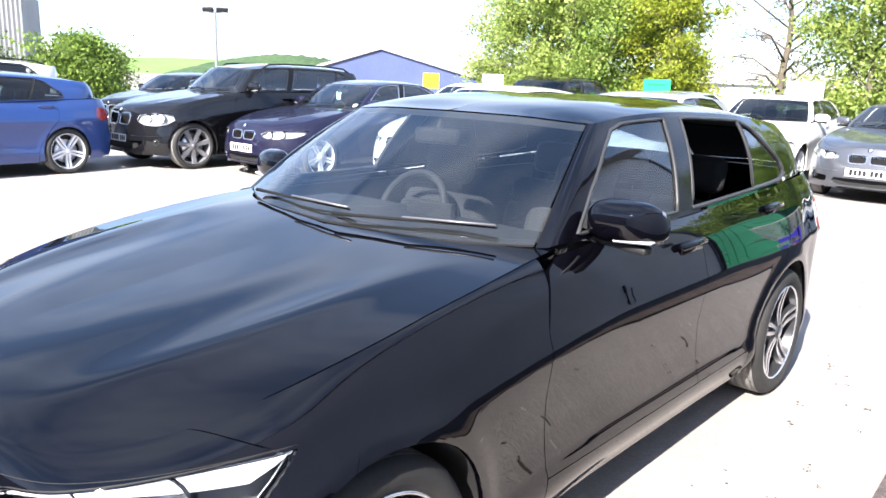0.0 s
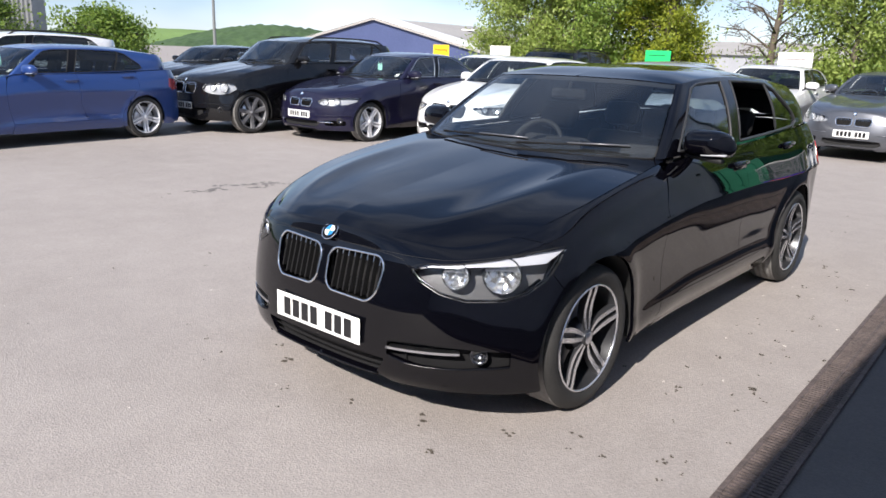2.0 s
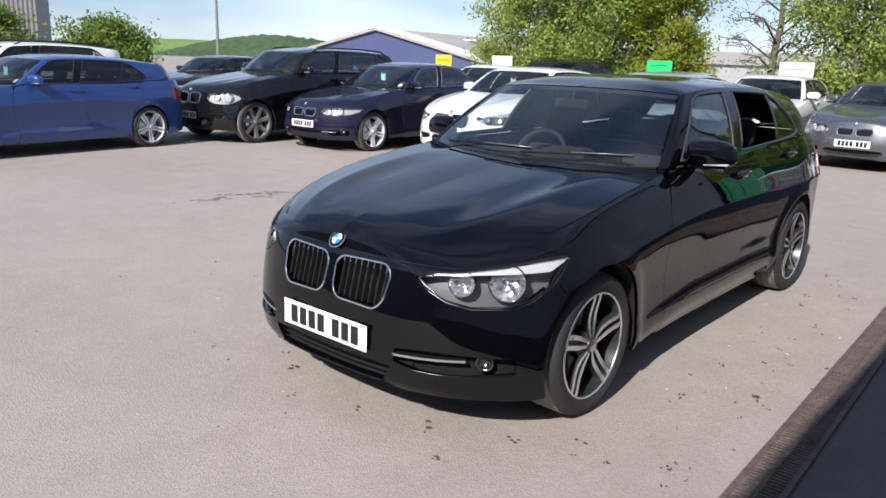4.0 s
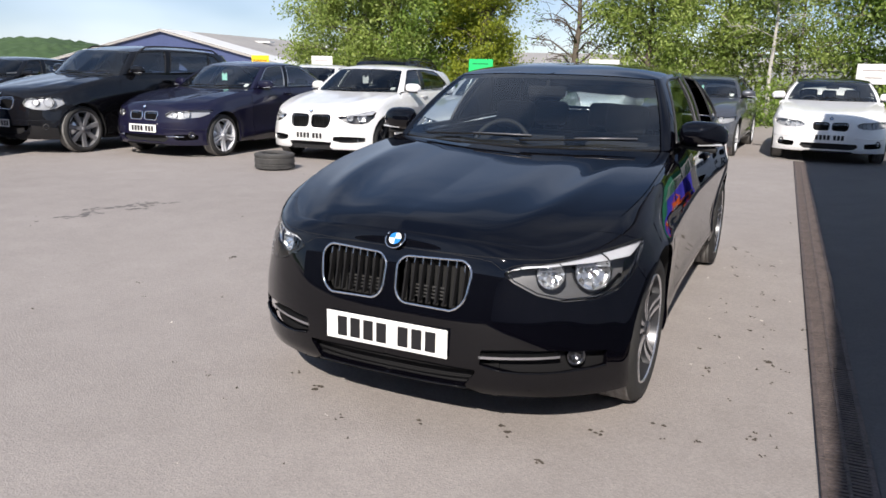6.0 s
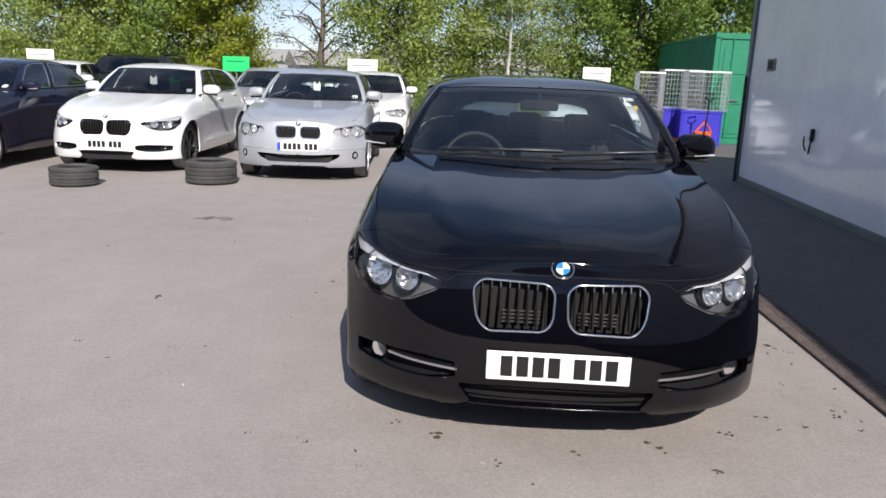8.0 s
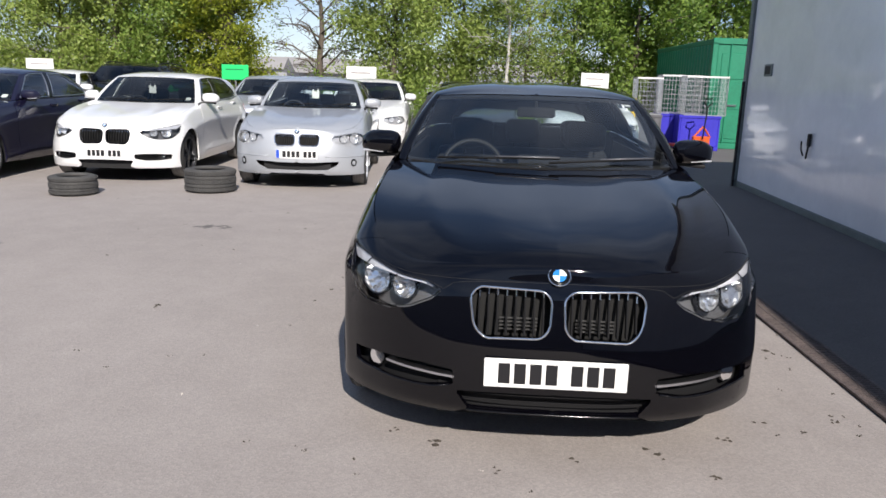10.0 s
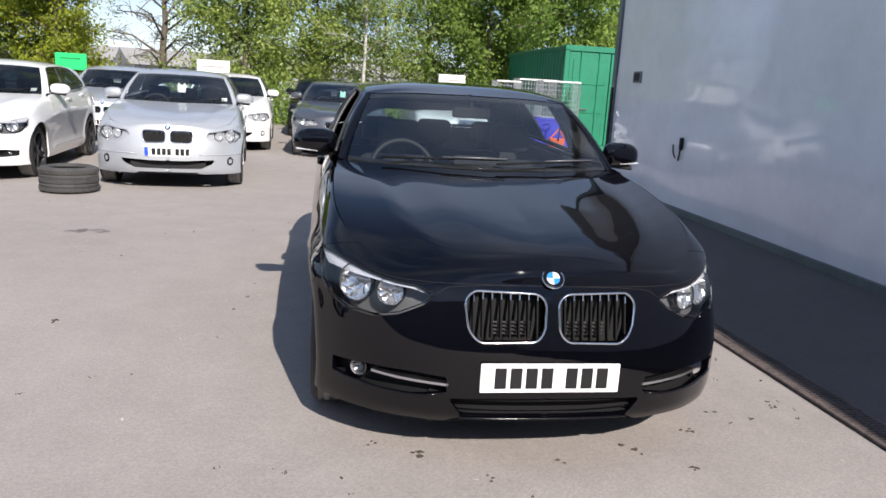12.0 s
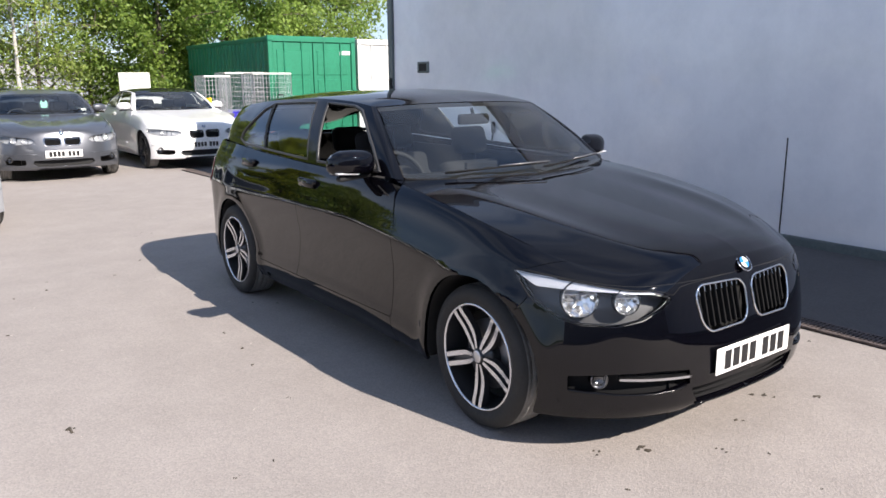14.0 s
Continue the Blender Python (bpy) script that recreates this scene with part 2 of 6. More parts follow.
def dense(poly, step):
    """A polygon with points at every step."""
    out, n = [], len(poly)
    for i in range(n):
        a, b = np.array(poly[i], float), np.array(poly[(i + 1) % n], float)
        k = max(1, int(math.ceil(np.linalg.norm(b - a) / step)))
        out += [a + (b - a) * j / k for j in range(k)]
    return np.array(out)


def inset(poly, gap):
    """The polygon drawn in by gap."""
    p = np.array(poly, float)
    area = 0.5 * np.sum(p[:, 0] * np.roll(p[:, 1], -1) - np.roll(p[:, 0], -1) * p[:, 1])
    e = np.roll(p, -1, 0) - p
    e /= np.maximum(np.linalg.norm(e, axis=1), 1e-9)[:, None]
    n = np.stack([-e[:, 1], e[:, 0]], 1) * np.sign(area)
    v = n + np.roll(n, 1, 0)
    v /= np.maximum(np.sum(v * n, 1), 0.35)[:, None]
    return p + v * gap


def inside(p, poly):
    """Which of the points lie in the polygon."""
    x, y = p[:, 0][:, None], p[:, 1][:, None]
    a, b = poly, np.roll(poly, -1, 0)
    cross = (a[:, 1] > y) != (b[:, 1] > y)
    with np.errstate(divide='ignore', invalid='ignore'):
        xi = a[:, 0] + (y - a[:, 1]) * (b[:, 0] - a[:, 0]) / (b[:, 1] - a[:, 1])
    return (np.sum(cross & (x < xi), 1) % 2) == 1


def nearest(p, poly):
    """The nearest place on the polygon's rim to each point."""
    a, b = poly, np.roll(poly, -1, 0)
    d = b - a
    t = np.clip(np.sum((p[:, None] - a) * d, 2) / np.maximum(np.sum(d * d, 1), 1e-12), 0, 1)
    q = a + t[..., None] * d
    i = np.argmin(np.sum((q - p[:, None]) ** 2, 2), 1)
    return q[np.arange(len(p)), i], np.sqrt(np.sum((q[np.arange(len(p)), i] - p) ** 2, 1))


def sheet(surface, outline, step, holes=(), gap=0.0, depth=0.012, sides=1, lift=0.0):
    """Verts and faces of the part of a surface (a function of a, b) within an outline and outside holes, its rim folded in by depth.
    sides: 1 the +x half, -1 the mirrored half, 2 both in one."""
    poly = dense(outline, step * 0.7)
    if gap:
        mid = poly[:, 0] < 1e-6
        poly = inset(poly, gap)
        poly[mid, 0] = 0
    cuts = [dense(h, step * 0.5) for h in holes]
    (a0, b0), (a1, b1) = poly.min(0), poly.max(0)
    na, nb = max(2, int((a1 - a0) / step) + 2), max(2, int((b1 - b0) / step) + 2)
    A, B = np.meshgrid(np.linspace(a0, a1, na), np.linspace(b0, b1, nb), indexing='ij')
    grid = np.stack([A.ravel(), B.ravel()], 1)
    i, j = np.meshgrid(np.arange(na - 1), np.arange(nb - 1), indexing='ij')
    q = (i * nb + j).ravel()
    quads = np.stack([q, q + nb, q + nb + 1, q + 1], 1)
    mid = grid[quads].mean(1)
    keep = inside(mid, poly)
    for c in cuts:
        keep &= ~inside(mid, c)
    quads = quads[keep]
    edges = {}
    for f in quads:
        for k in range(4):
            e = (f[k], f[(k + 1) % 4])
            key = (min(e), max(e))
            edges[key] = None if key in edges else e
    rim = [e for e in edges.values() if e is not None]
    idx = np.array(sorted({v for e in rim for v in e}))
    best, dist = nearest(grid[idx], poly)
    for c in cuts:
        b2, d2 = nearest(grid[idx], c)
        w = d2 < dist
        best[w], dist[w] = b2[w], d2[w]
    grid[idx] = best
    used = np.unique(quads)
    remap = -np.ones(len(grid), int)
    remap[used] = np.arange(len(used))
    ab = grid[used]
    P = surface(ab[:, 0], ab[:, 1])
    h = 1e-3
    da = surface(ab[:, 0] + h, ab[:, 1]) - surface(ab[:, 0] - h, ab[:, 1])
    db = surface(ab[:, 0], ab[:, 1] + h) - surface(ab[:, 0], ab[:, 1] - h)
    N = np.cross(da, db)
    N /= np.maximum(np.linalg.norm(N, axis=1), 1e-9)[:, None]
    P = P + N * lift
    faces = [tuple(remap[f]) for f in quads]
    n = len(P)
    if depth:
        rim = [e for e in rim if not (P[remap[e[0]], 0] < 1e-4 and P[remap[e[1]], 0] < 1e-4)]
        rid = {v: k for k, v in enumerate(idx)}
        top = P[remap[idx]]
        low = top - N[remap[idx]] * depth
        P = np.vstack([P, top, low])
        k = len(idx)
        faces += [(n + rid[a], n + k + rid[a], n + k + rid[b], n + rid[b]) for a, b in rim]
    if sides == -1:
        P = P * (-1, 1, 1)
        faces = [f[::-1] for f in faces]
    elif sides == 2:
        m = len(P)
        P = np.vstack([P, P * (-1, 1, 1)])
        faces = faces + [tuple(v + m for v in f[::-1]) for f in faces]
    return P, faces


def weld(ob, d=0.0008):
    """Joins the two halves of a sheet along the middle."""
    bm = bmesh.new()
    bm.from_mesh(ob.data)
    mid = [v for v in bm.verts if abs(v.co.x) < .006]
    for v in mid:
        v.co.x = 0
    bmesh.ops.remove_doubles(bm, verts=mid, dist=d)
    bm.to_mesh(ob.data)
    bm.free()
    ob.data.shade_smooth()
    return ob

# ---- cars ----
HATCH = dict(
    outline=[(0, .035), (.15, .038), (.30, .052), (.45, .088), (.58, .150), (.695, .252), (.790, .38), (.852, .52), (.875, .68), (.882, .95),
             (.8825, 1.5), (.8825, 2.3), (.8825, 3.0), (.881, 3.4), (.862, 3.75), (.81, 4.05), (.68, 4.23), (.42, 4.31), (0, 4.335)],
    front=[(.14, .085), (.18, .05), (.22, .018), (.27, .005), (.34, .0), (.40, .002), (.46, .008), (.52, .018), (.60, .036), (.68, .060), (.74, .085), (.80, .115), (1.1, .3)],
    side=[(-.62, .095), (-.56, .07), (-.50, .040), (-.45, .030), (-.41, .033), (-.38, .037), (-.28, .035), (-.16, .022), (-.05, .006), (-.012, .001), (.0, .0),
          (.02, .006), (.09, .026), (.15, .046), (.195, .066), (.235, .090), (.28, .115), (.5, .25)],
    rear=[(.14, .12), (.22, .04), (.32, .0), (.5, .0), (.62, .02), (.80, .03), (.95, .05), (1.05, .09), (1.2, .15)],
    crease=[(.0, .62), (.6, .64), (.99, .69), (1.45, .745), (1.9, .775), (2.6, .775), (3.17, .76), (3.7, .77), (4.4, .78)],
    seam=[(0, .132, .771), (.16, .138, .768), (.31, .158, .761), (.43, .197, .751), (.525, .248, .744), (.61, .335, .757), (.678, .43, .780), (.735, .56, .818), (.772, .74, .865),
          (.785, .95, .908), (.783, 1.2, .948), (.772, 1.4, .974), (.758, 1.6, .994)],
    nose=(.03, .03, .06, .085, .092),
    spine=[(.132, .771), (.18, .800), (.25, .822), (.34, .840), (.48, .862), (.65, .887), (.90, .923), (1.15, .960), (1.36, .991)],
    cowl=[(0, 1.36, .991), (.3, 1.375, .991), (.55, 1.43, .992), (.758, 1.6, .994)],
    screen=[(0, 1.315, .985), (.41, 1.375, .985), (.712, 1.53, .992), (.761, 1.595, 1.002)],
    header=[(0, 1.945, 1.352), (.34, 1.962, 1.348), (.566, 2.012, 1.335), (.595, 2.06, 1.342)],
    belt=[(.785, 1.95, 1.006), (.80, 2.4, 1.012), (.797, 3.0, 1.032), (.772, 3.5, 1.052), (.70, 3.92, 1.062), (.45, 4.14, 1.06), (0, 4.21, 1.05)],
    rail=[(.603, 2.25, 1.362), (.612, 2.6, 1.372), (.605, 3.1, 1.358), (.592, 3.5, 1.334), (.56, 3.91, 1.298), (.40, 4.04, 1.290), (0, 4.08, 1.294)],
    roof=[(1.945, 1.352), (2.2, 1.396), (2.6, 1.423), (3.0, 1.421), (3.5, 1.388), (4.08, 1.294)],
    hub=(.797, 3.487), wheel=.315, arch=.364, half=.856)


def scaled(spec, sx, sy, sz, **more):
    """Another car's plan: a spec drawn wider, longer or taller, with keys of its own."""
    out = dict(spec)
    for key in ("outline", "seam", "cowl", "screen", "header", "belt", "rail"):
        out[key] = [(p[0] * sx, p[1] * sy, *(q * sz for q in p[2:])) for p in spec[key]]
    for key in ("front", "rear"):
        out[key] = [(z * sz, d) for z, d in spec[key]]
    out["side"] = [(z * sz, d) for z, d in spec["side"]]
    for key in ("crease", "spine", "roof"):
        out[key] = [(y * sy, z * sz) for y, z in spec[key]]
    out["hub"] = tuple(y * sy for y in spec["hub"])
    out["half"] = spec["half"] * sx
    out["doors"] = tuple(y * sy for y in (1.405, 1.475, 2.43, 2.53))
    out["pillar"] = (2.29 * sy, 2.40 * sy)
    out["windows"] = (1.64 * sy, 3.52 * sy)
    out["mirror"] = (.872 * sx, 1.745 * sy, 1.062 * sz)
    out.update(more)
    return out


class Shape:
    """The surfaces of a car by its spec: the belt round it, wings, bonnet, glasshouse and roof, for the +x half."""

    def __init__(self, spec):
        self.k = spec
        o = np.array(spec["outline"], float)
        d = np.concatenate([[0], np.cumsum(np.linalg.norm(np.diff(o, axis=0), axis=1))])
        self.plan = Curve(np.column_stack([d, o]))
        self.end = d[-1]
        self.F, self.S, self.R, self.crease = (Curve(spec[n]) for n in ("front", "side", "rear", "crease"))
        self.tab = np.linspace(0, self.end, 900)
        self.table = self.plan(self.tab)
        seam = np.array(spec["seam"], float)
        g = []
        for x, y, z in seam:
            ss, nn = self.tab, self.normal(self.tab)
            P = self.table - nn * 0.075
            g.append(ss[np.argmin((P[:, 0] - x) ** 2 + (P[:, 1] - y) ** 2)] if x > 0 else 0.0)
        g = np.maximum.accumulate(np.array(g) + np.arange(len(g)) * 1e-4)
        self.seam = Curve(np.column_stack([g, seam]))
        self.seam_s = g
        n0, n1, n2, n3, n4 = spec["nose"]
        drop = np.interp(np.linspace(0, 1, len(g)), [0, .3, .5, .75, 1], [n0 + .035, n1 + .035, n2, n3, n4])
        self.top = Curve(np.column_stack([g, seam[:, 2] - drop]))
        low = [*spec["screen"], *spec["belt"]]
        high = [*spec["header"], *spec["rail"]]
        self.low = Curve([(i, *p) for i, p in enumerate(low)])
        self.high = Curve([(i, *p) for i, p in enumerate(high)])
        self.K = 0.16

    def normal(self, s):
        t = self.plan(s + 1e-3) - self.plan(s - 1e-3)
        t[..., 0] = np.where(np.asarray(s) <= 1e-3, np.abs(t[..., 0]), t[..., 0])
        t[..., 1] = np.where(np.asarray(s) <= 1e-3, 0, t[..., 1])
        t[..., 1] = np.where(np.asarray(s) >= self.end - 1e-3, 0, t[..., 1])
        t /= np.maximum(np.linalg.norm(t, axis=-1), 1e-9)[..., None]
        return np.stack([t[..., 1], -t[..., 0]], -1)

    def belt(self, s, z):
        s, z = np.asarray(s, float), np.asarray(z, float)
        o, n = self.plan(s), self.normal(s)
        f, r, w = np.where(n[..., 1] < 0, n[..., 1] ** 2, 0), np.where(n[..., 1] > 0, n[..., 1] ** 2, 0), n[..., 0] ** 2
        zr = z - self.crease(o[..., 1])
        y = o[..., 1]
        full = np.clip(np.minimum((y - .55) / .9, (self.k["outline"][-1][1] - .35 - y) / .6), 0, 1)
        side = self.S(zr) * np.where(zr < 0, .25 + .75 * full * full * (3 - 2 * full), 1)
        d = f * self.F(z) + r * self.R(z) + w * side
        low = np.clip((.70 - z) / .32, 0, 1)
        d = d - (.034 * low * low * (3 - 2 * low) - .008) * np.exp(-((o[..., 1] - .38) / .18) ** 2)
        for y in self.k["hub"]:
            q = np.hypot(o[..., 1] - y, z - self.k["wheel"]) - self.k["arch"] - 0.012
            d = d - w * 0.011 * np.exp(-(q / 0.05) ** 2)
        p = o - n * d[..., None]
        return np.concatenate([p, z[..., None]], -1)

    def body(self, s, w):
        """The belt and, past its top, the roll of nose and wing up to the bonnet's seam."""
        s, w = np.asarray(s, float), np.asarray(w, float)
        zs = self.top(s)
        t = np.clip((w - zs) / self.K, 0, 1)[..., None]
        lower = self.belt(s, np.minimum(w, zs))
        p0, p1 = self.belt(s, zs), self.seam(s)
        t0 = p0 - self.belt(s, zs - 0.01)
        t0 /= np.linalg.norm(t0, axis=-1)[..., None]
        n = self.normal(s)
        t1 = np.stack([-n[..., 0] * .93, -n[..., 1] * .93, np.full_like(s, .37)], -1)
        L = np.linalg.norm(p1 - p0, axis=-1)[..., None]
        roll = (p0 * (1 + 2 * t) * (1 - t) ** 2 + t0 * (.8 * L) * t * (1 - t) ** 2 + p1 * t * t * (3 - 2 * t) + t1 * (.8 * L) * t * t * (t - 1))
        return np.where(t > 0, roll, lower)

    def at(self, x, y, z):
        """The place (s, z) on the belt nearest to a point."""
        tab = self.tab
        for _ in range(2):
            P = self.belt(tab, np.full_like(tab, z))
            i = np.argmin((P[:, 0] - x) ** 2 + (P[:, 1] - y) ** 2)
            best = tab[i]
            tab = np.clip(np.linspace(best - .008, best + .008, 81), 0, self.end)
        return (float(best), z)

    def sy(self, y):
        half = self.table[:, 1]
        return float(np.interp(y, half, self.tab))

    def house(self, q, v):
        """The glasshouse between belt line and roof rail, bowed a little outwards."""
        q, v = np.asarray(q, float), np.asarray(v, float)
        a, b = self.low(q), self.high(q)
        t = self.low(q + .02) - self.low(q - .02)
        n = np.stack([t[..., 1], -t[..., 0], np.zeros_like(q)], -1)
        n /= np.maximum(np.linalg.norm(n, axis=-1), 1e-9)[..., None]
        n[..., 2] = 0.4
        bow = np.where(q < 2.2, .018, .022)
        return a + (b - a) * v[..., None] + n * (bow * 4 * v * (1 - v))[..., None]

    def q_of(self, y, v):
        """The glasshouse's q at which its side stands at y, at height v."""
        q = np.linspace(2, 9, 700)
        P = self.house(q, np.full_like(q, v))
        return float(np.interp(y, P[:, 1], q))

    def cap(self, spine, edge, front, rear, power):
        """A cap between a spine, an edge, a front and a rear line: a function of (across, along), each 0 to 1."""
        def f(a, b):
            a, b = np.clip(np.asarray(a, float), 0, 1), np.clip(np.asarray(b, float), 0, 1)
            C, E, Fr, Re = spine(b), edge(b), front(a), rear(a)
            A, B = a[..., None], b[..., None]
            p00, p10, p01, p11 = front(0 * a), front(0 * a + 1), rear(0 * a), rear(0 * a + 1)
            P = C * (1 - A) + E * A + Fr * (1 - B) + Re * B - (p00 * (1 - A) * (1 - B) + p10 * A * (1 - B) + p01 * (1 - A) * B + p11 * A * B)
            rise = (C[..., 2] - E[..., 2]) * ((1 - a ** power) - (1 - a)) * (1 - np.exp(-6 * b)) * (1 - np.exp(-9 * (1 - b)))
            P[..., 2] += rise
            return P
        return f

    def bonnet(self):
        sp = Curve([(y, 0, y, z) for y, z in self.k["spine"]])
        y0, y1 = self.k["spine"][0][0], self.k["spine"][-1][0]
        c0, c1 = self.seam_s[4], self.seam_s[-1]
        cw = self.k["cowl"]
        cowl = Curve([(x / cw[-1][0], x, y, z) for x, y, z in cw])
        base = self.cap(lambda b: sp(y0 + (y1 - y0) * b), lambda b: self.seam(c0 + (c1 - c0) * b), lambda a: self.seam(c0 * a), lambda a: cowl(a), 2.3)

        def f(a, b):
            P = base(a, b)
            ridge = .60 + .16 * b
            fade = np.sin(np.clip(b * 3.2, 0, 1) * math.pi / 2) ** 2 * np.sin(np.clip((1 - b) * 2.0, 0, 1) * math.pi / 2) ** 2
            P[..., 2] += fade * (.007 * np.exp(-((a - ridge) / .085) ** 2) - .004 * np.exp(-((a - ridge + .20) / .12) ** 2))
            return P
        return f

    def roof(self):
        sp = Curve([(y, 0, y, z) for y, z in self.k["roof"]])
        y0, y1 = self.k["roof"][0][0], self.k["roof"][-1][0]
        n = len(self.high.t) - 1
        return self.cap(lambda b: sp(y0 + (y1 - y0) * b), lambda b: self.high(2 + (n - 4) * b), lambda a: self.high(2 * a), lambda a: self.high(n - 2 * a), 2.2)


def circle(y, z, r, sh, n=40):
    return [(sh.sy(y + r * math.cos(2 * math.pi * i / n)), z + r * math.sin(2 * math.pi * i / n)) for i in range(n)]


def wheel(parent, x, y, r, side, mat_face, mat_deep, spokes=5, twin=True, far=False, width=.205, spin=0.0):
    """A wheel: tyre with grooves, barrel, spokes, cap, bolts and brake disc, facing side * x."""
    hub = new("wheel")
    hub.parent = parent
    hub.location = (x * side, y, r)
    if side < 0:
        hub.rotation_euler.z = math.pi
    rim, n = r * (.775 if far else .74), 32 if far else 64
    w = width
    prof = [(rim * .97, -w + .02), (rim * 1.03, -w + .004), (r * .86, -w - .002), (r * .965, -w + .012), (r * .995, -w + .03)]
    for k in range(4):
        c = -w * (.78 - .19 * k)
        prof += [(r, c - .016), (r * .982, c - .012), (r * .982, c - .005), (r, c - .001)]
    prof += [(r * .995, -.03), (r * .968, -.012), (r * .90, .001), (r * .82, .004), (rim * 1.06, -.003), (rim * 1.0, -.010), (rim * .97, -.02)]
    inner, crown, outer = prof[:5], prof[4:-6], prof[-7:]
    tyre = raw("tyre", *lathe(outer, n), TYRE, hub)
    raw("tread", *lathe(crown, n), TREAD, tyre, "dusty grey tread")
    raw("inner_wall", *lathe(inner, n), TYRE, tyre)
    lip = [(rim * 1.01, -.012), (rim * 1.005, -.004), (rim * .975, -.003), (rim * .965, -.010)]
    barrel = [(rim * .965, -.010), (rim * .93, -.05), (rim * .90, -.14), (rim * .9, -w)]
    if far:
        raw("rim", *lathe(lip + barrel[1:], n), mat_face, hub, "alloy rim")
    else:
        raw("rim", *lathe(barrel, n), ALLOY_DARK, hub, "dark rim barrel")
        raw("rim_lip", *lathe(lip, n), MACHINED, hub, "bright machined rim lip")
    raw("disc", *lathe([(.05, -.085), (rim * .66, -.085), (rim * .66, -.10), (.05, -.10)], n), SATIN if far else DISC, hub, "bare steel brake disc")
    raw("back_plate", *lathe([(.0, -.125), (rim * .9, -.125)], 24), DARK, hub)
    for i in range(spokes):
        c = -math.pi / 2 + spin + 2 * math.pi * i / spokes
        for q in ((-1, 1) if twin else (0,)):
            inner, outer = rim * .15, rim * .968
            half_in, half_out = ((.0095, .0135) if far else (.0072, .0100)) if twin else (.022, .03)
            off_in, off_out = (.0150 * q, .0235 * q) if twin else (0, 0)
            V, Fc = [], []
            rows = 9
            for k in range(rows):
                t = k / (rows - 1)
                rad = inner + (outer - inner) * t
                mid, half = off_in + (off_out - off_in) * min(1, t * 2.2), half_in + (half_out - half_in) * min(1, t * 2.2)
                if twin and not far:
                    mid = q * (.0095 + .0125 * math.sin(math.pi / 2 * min(1, t / .42)) - .0005 * t)
                    half = .0066 + .0038 * math.sin(math.pi / 2 * min(1, t / .5))
                front = -.020 - .012 * math.sin(math.pi * min(1, t * 1.1)) + .012 * t
                for px, tan in ((front, mid - half), (front, mid + half), (front - .03, mid + half * 1.25), (front - .03, mid - half * 1.25)):
                    V.append((px, rad * math.cos(c) - tan * math.sin(c), rad * math.sin(c) + tan * math.cos(c)))
            for k in range(rows - 1):
                a, b = 4 * k, 4 * k + 4
                Fc.append((a, a + 1, b + 1, b))
            ob_face = raw("spoke", V, Fc, mat_face, hub, smooth=False)
            G = []
            for k in range(rows - 1):
                a, b = 4 * k, 4 * k + 4
                G += [(a + 1, a + 2, b + 2, b + 1), (a + 3, a, b, b + 3)]
            raw("spoke_flank", V, G, mat_deep, ob_face, smooth=False)
        if twin and not far:
            V = []
            for k in range(9):
                t = k / 8
                rad = rim * (.15 + .818 * t)
                mid = .0095 + .0125 * math.sin(math.pi / 2 * min(1, t / .42)) - .0005 * t
                V += [(-.040, rad * math.cos(c) - e * mid * math.sin(c), rad * math.sin(c) + e * mid * math.cos(c)) for e in (-1, 1)]
            raw("spoke_web", V, [(2 * k, 2 * k + 1, 2 * k + 3, 2 * k + 2) for k in range(8)], WEB, hub, "dark grey web between the spokes", False)
    raw("hub", *lathe([(.0, -.012), (.030, -.012), (.034, -.018), (.036, -.03), (.066, -.036), (.074, -.05), (.075, -.09)], 28), mat_deep if twin else mat_face, hub)
    if not far:
        raw("cap_badge", *lathe([(0, -.0095), (.024, -.0095), (.027, -.0115)], 20), SATIN, hub)
        for i in range(5):
            c = 2 * math.pi * (i + .75) / 5
            bm = bmesh.new()
            rod(bm, (-.055, .052 * math.cos(c), .052 * math.sin(c)), (-.034, .052 * math.cos(c), .052 * math.sin(c)), .010, .009, 6)
            part("bolt", bm, ALLOY_DARK, hub)
    return hub


def rounded(x0, x1, z0, z1, r, n=5, low=None):
    pts, low = [], low or r
    for cx, cz, a0, r in ((x1 - low, z0 + low, -90, low), (x1 - r, z1 - r, 0, r), (x0 + r, z1 - r, 90, r), (x0 + low, z0 + low, 180, low)):
        for i in range(n + 1):
            a = radians(a0 + 90 * i / n)
            pts.append((cx + r * math.cos(a), cz + r * math.sin(a)))
    return pts


def number_plate(parent, y, z, m, tilt=0.0, ink=7, blue=False, w=.52, h=.111, dark=False):
    """A white plate whose lettering is plain bars."""
    bm = bmesh.new()
    block(bm, -w / 2, w / 2, -.006, 0, -h / 2, h / 2, .003)
    plate = part("number_plate", bm, PLATE_WHITE, parent, "white number plate with dark bars")
    plate.location, plate.rotation_euler = (0, y, z), (radians(tilt), 0, 0)
    step = w * .84 / 7.6
    for i in range(ink):
        x = -w * .40 + (w * .06 if blue else 0) + step * (i + (.6 if i > 3 else 0))
        b2 = bmesh.new()
        block(b2, x, x + step * .74, -.0075, -.0055, -h * .35, h * .35)
        part("bar", b2, PLATE_INK, plate)
    if blue:
        b3 = bmesh.new()
        block(b3, -w / 2 + .004, -w / 2 + .045, -.0075, -.0055, -h / 2 + .004, h / 2 - .004)
        part("blue_strip", b3, PLATE_BLUE, plate)
    return plate


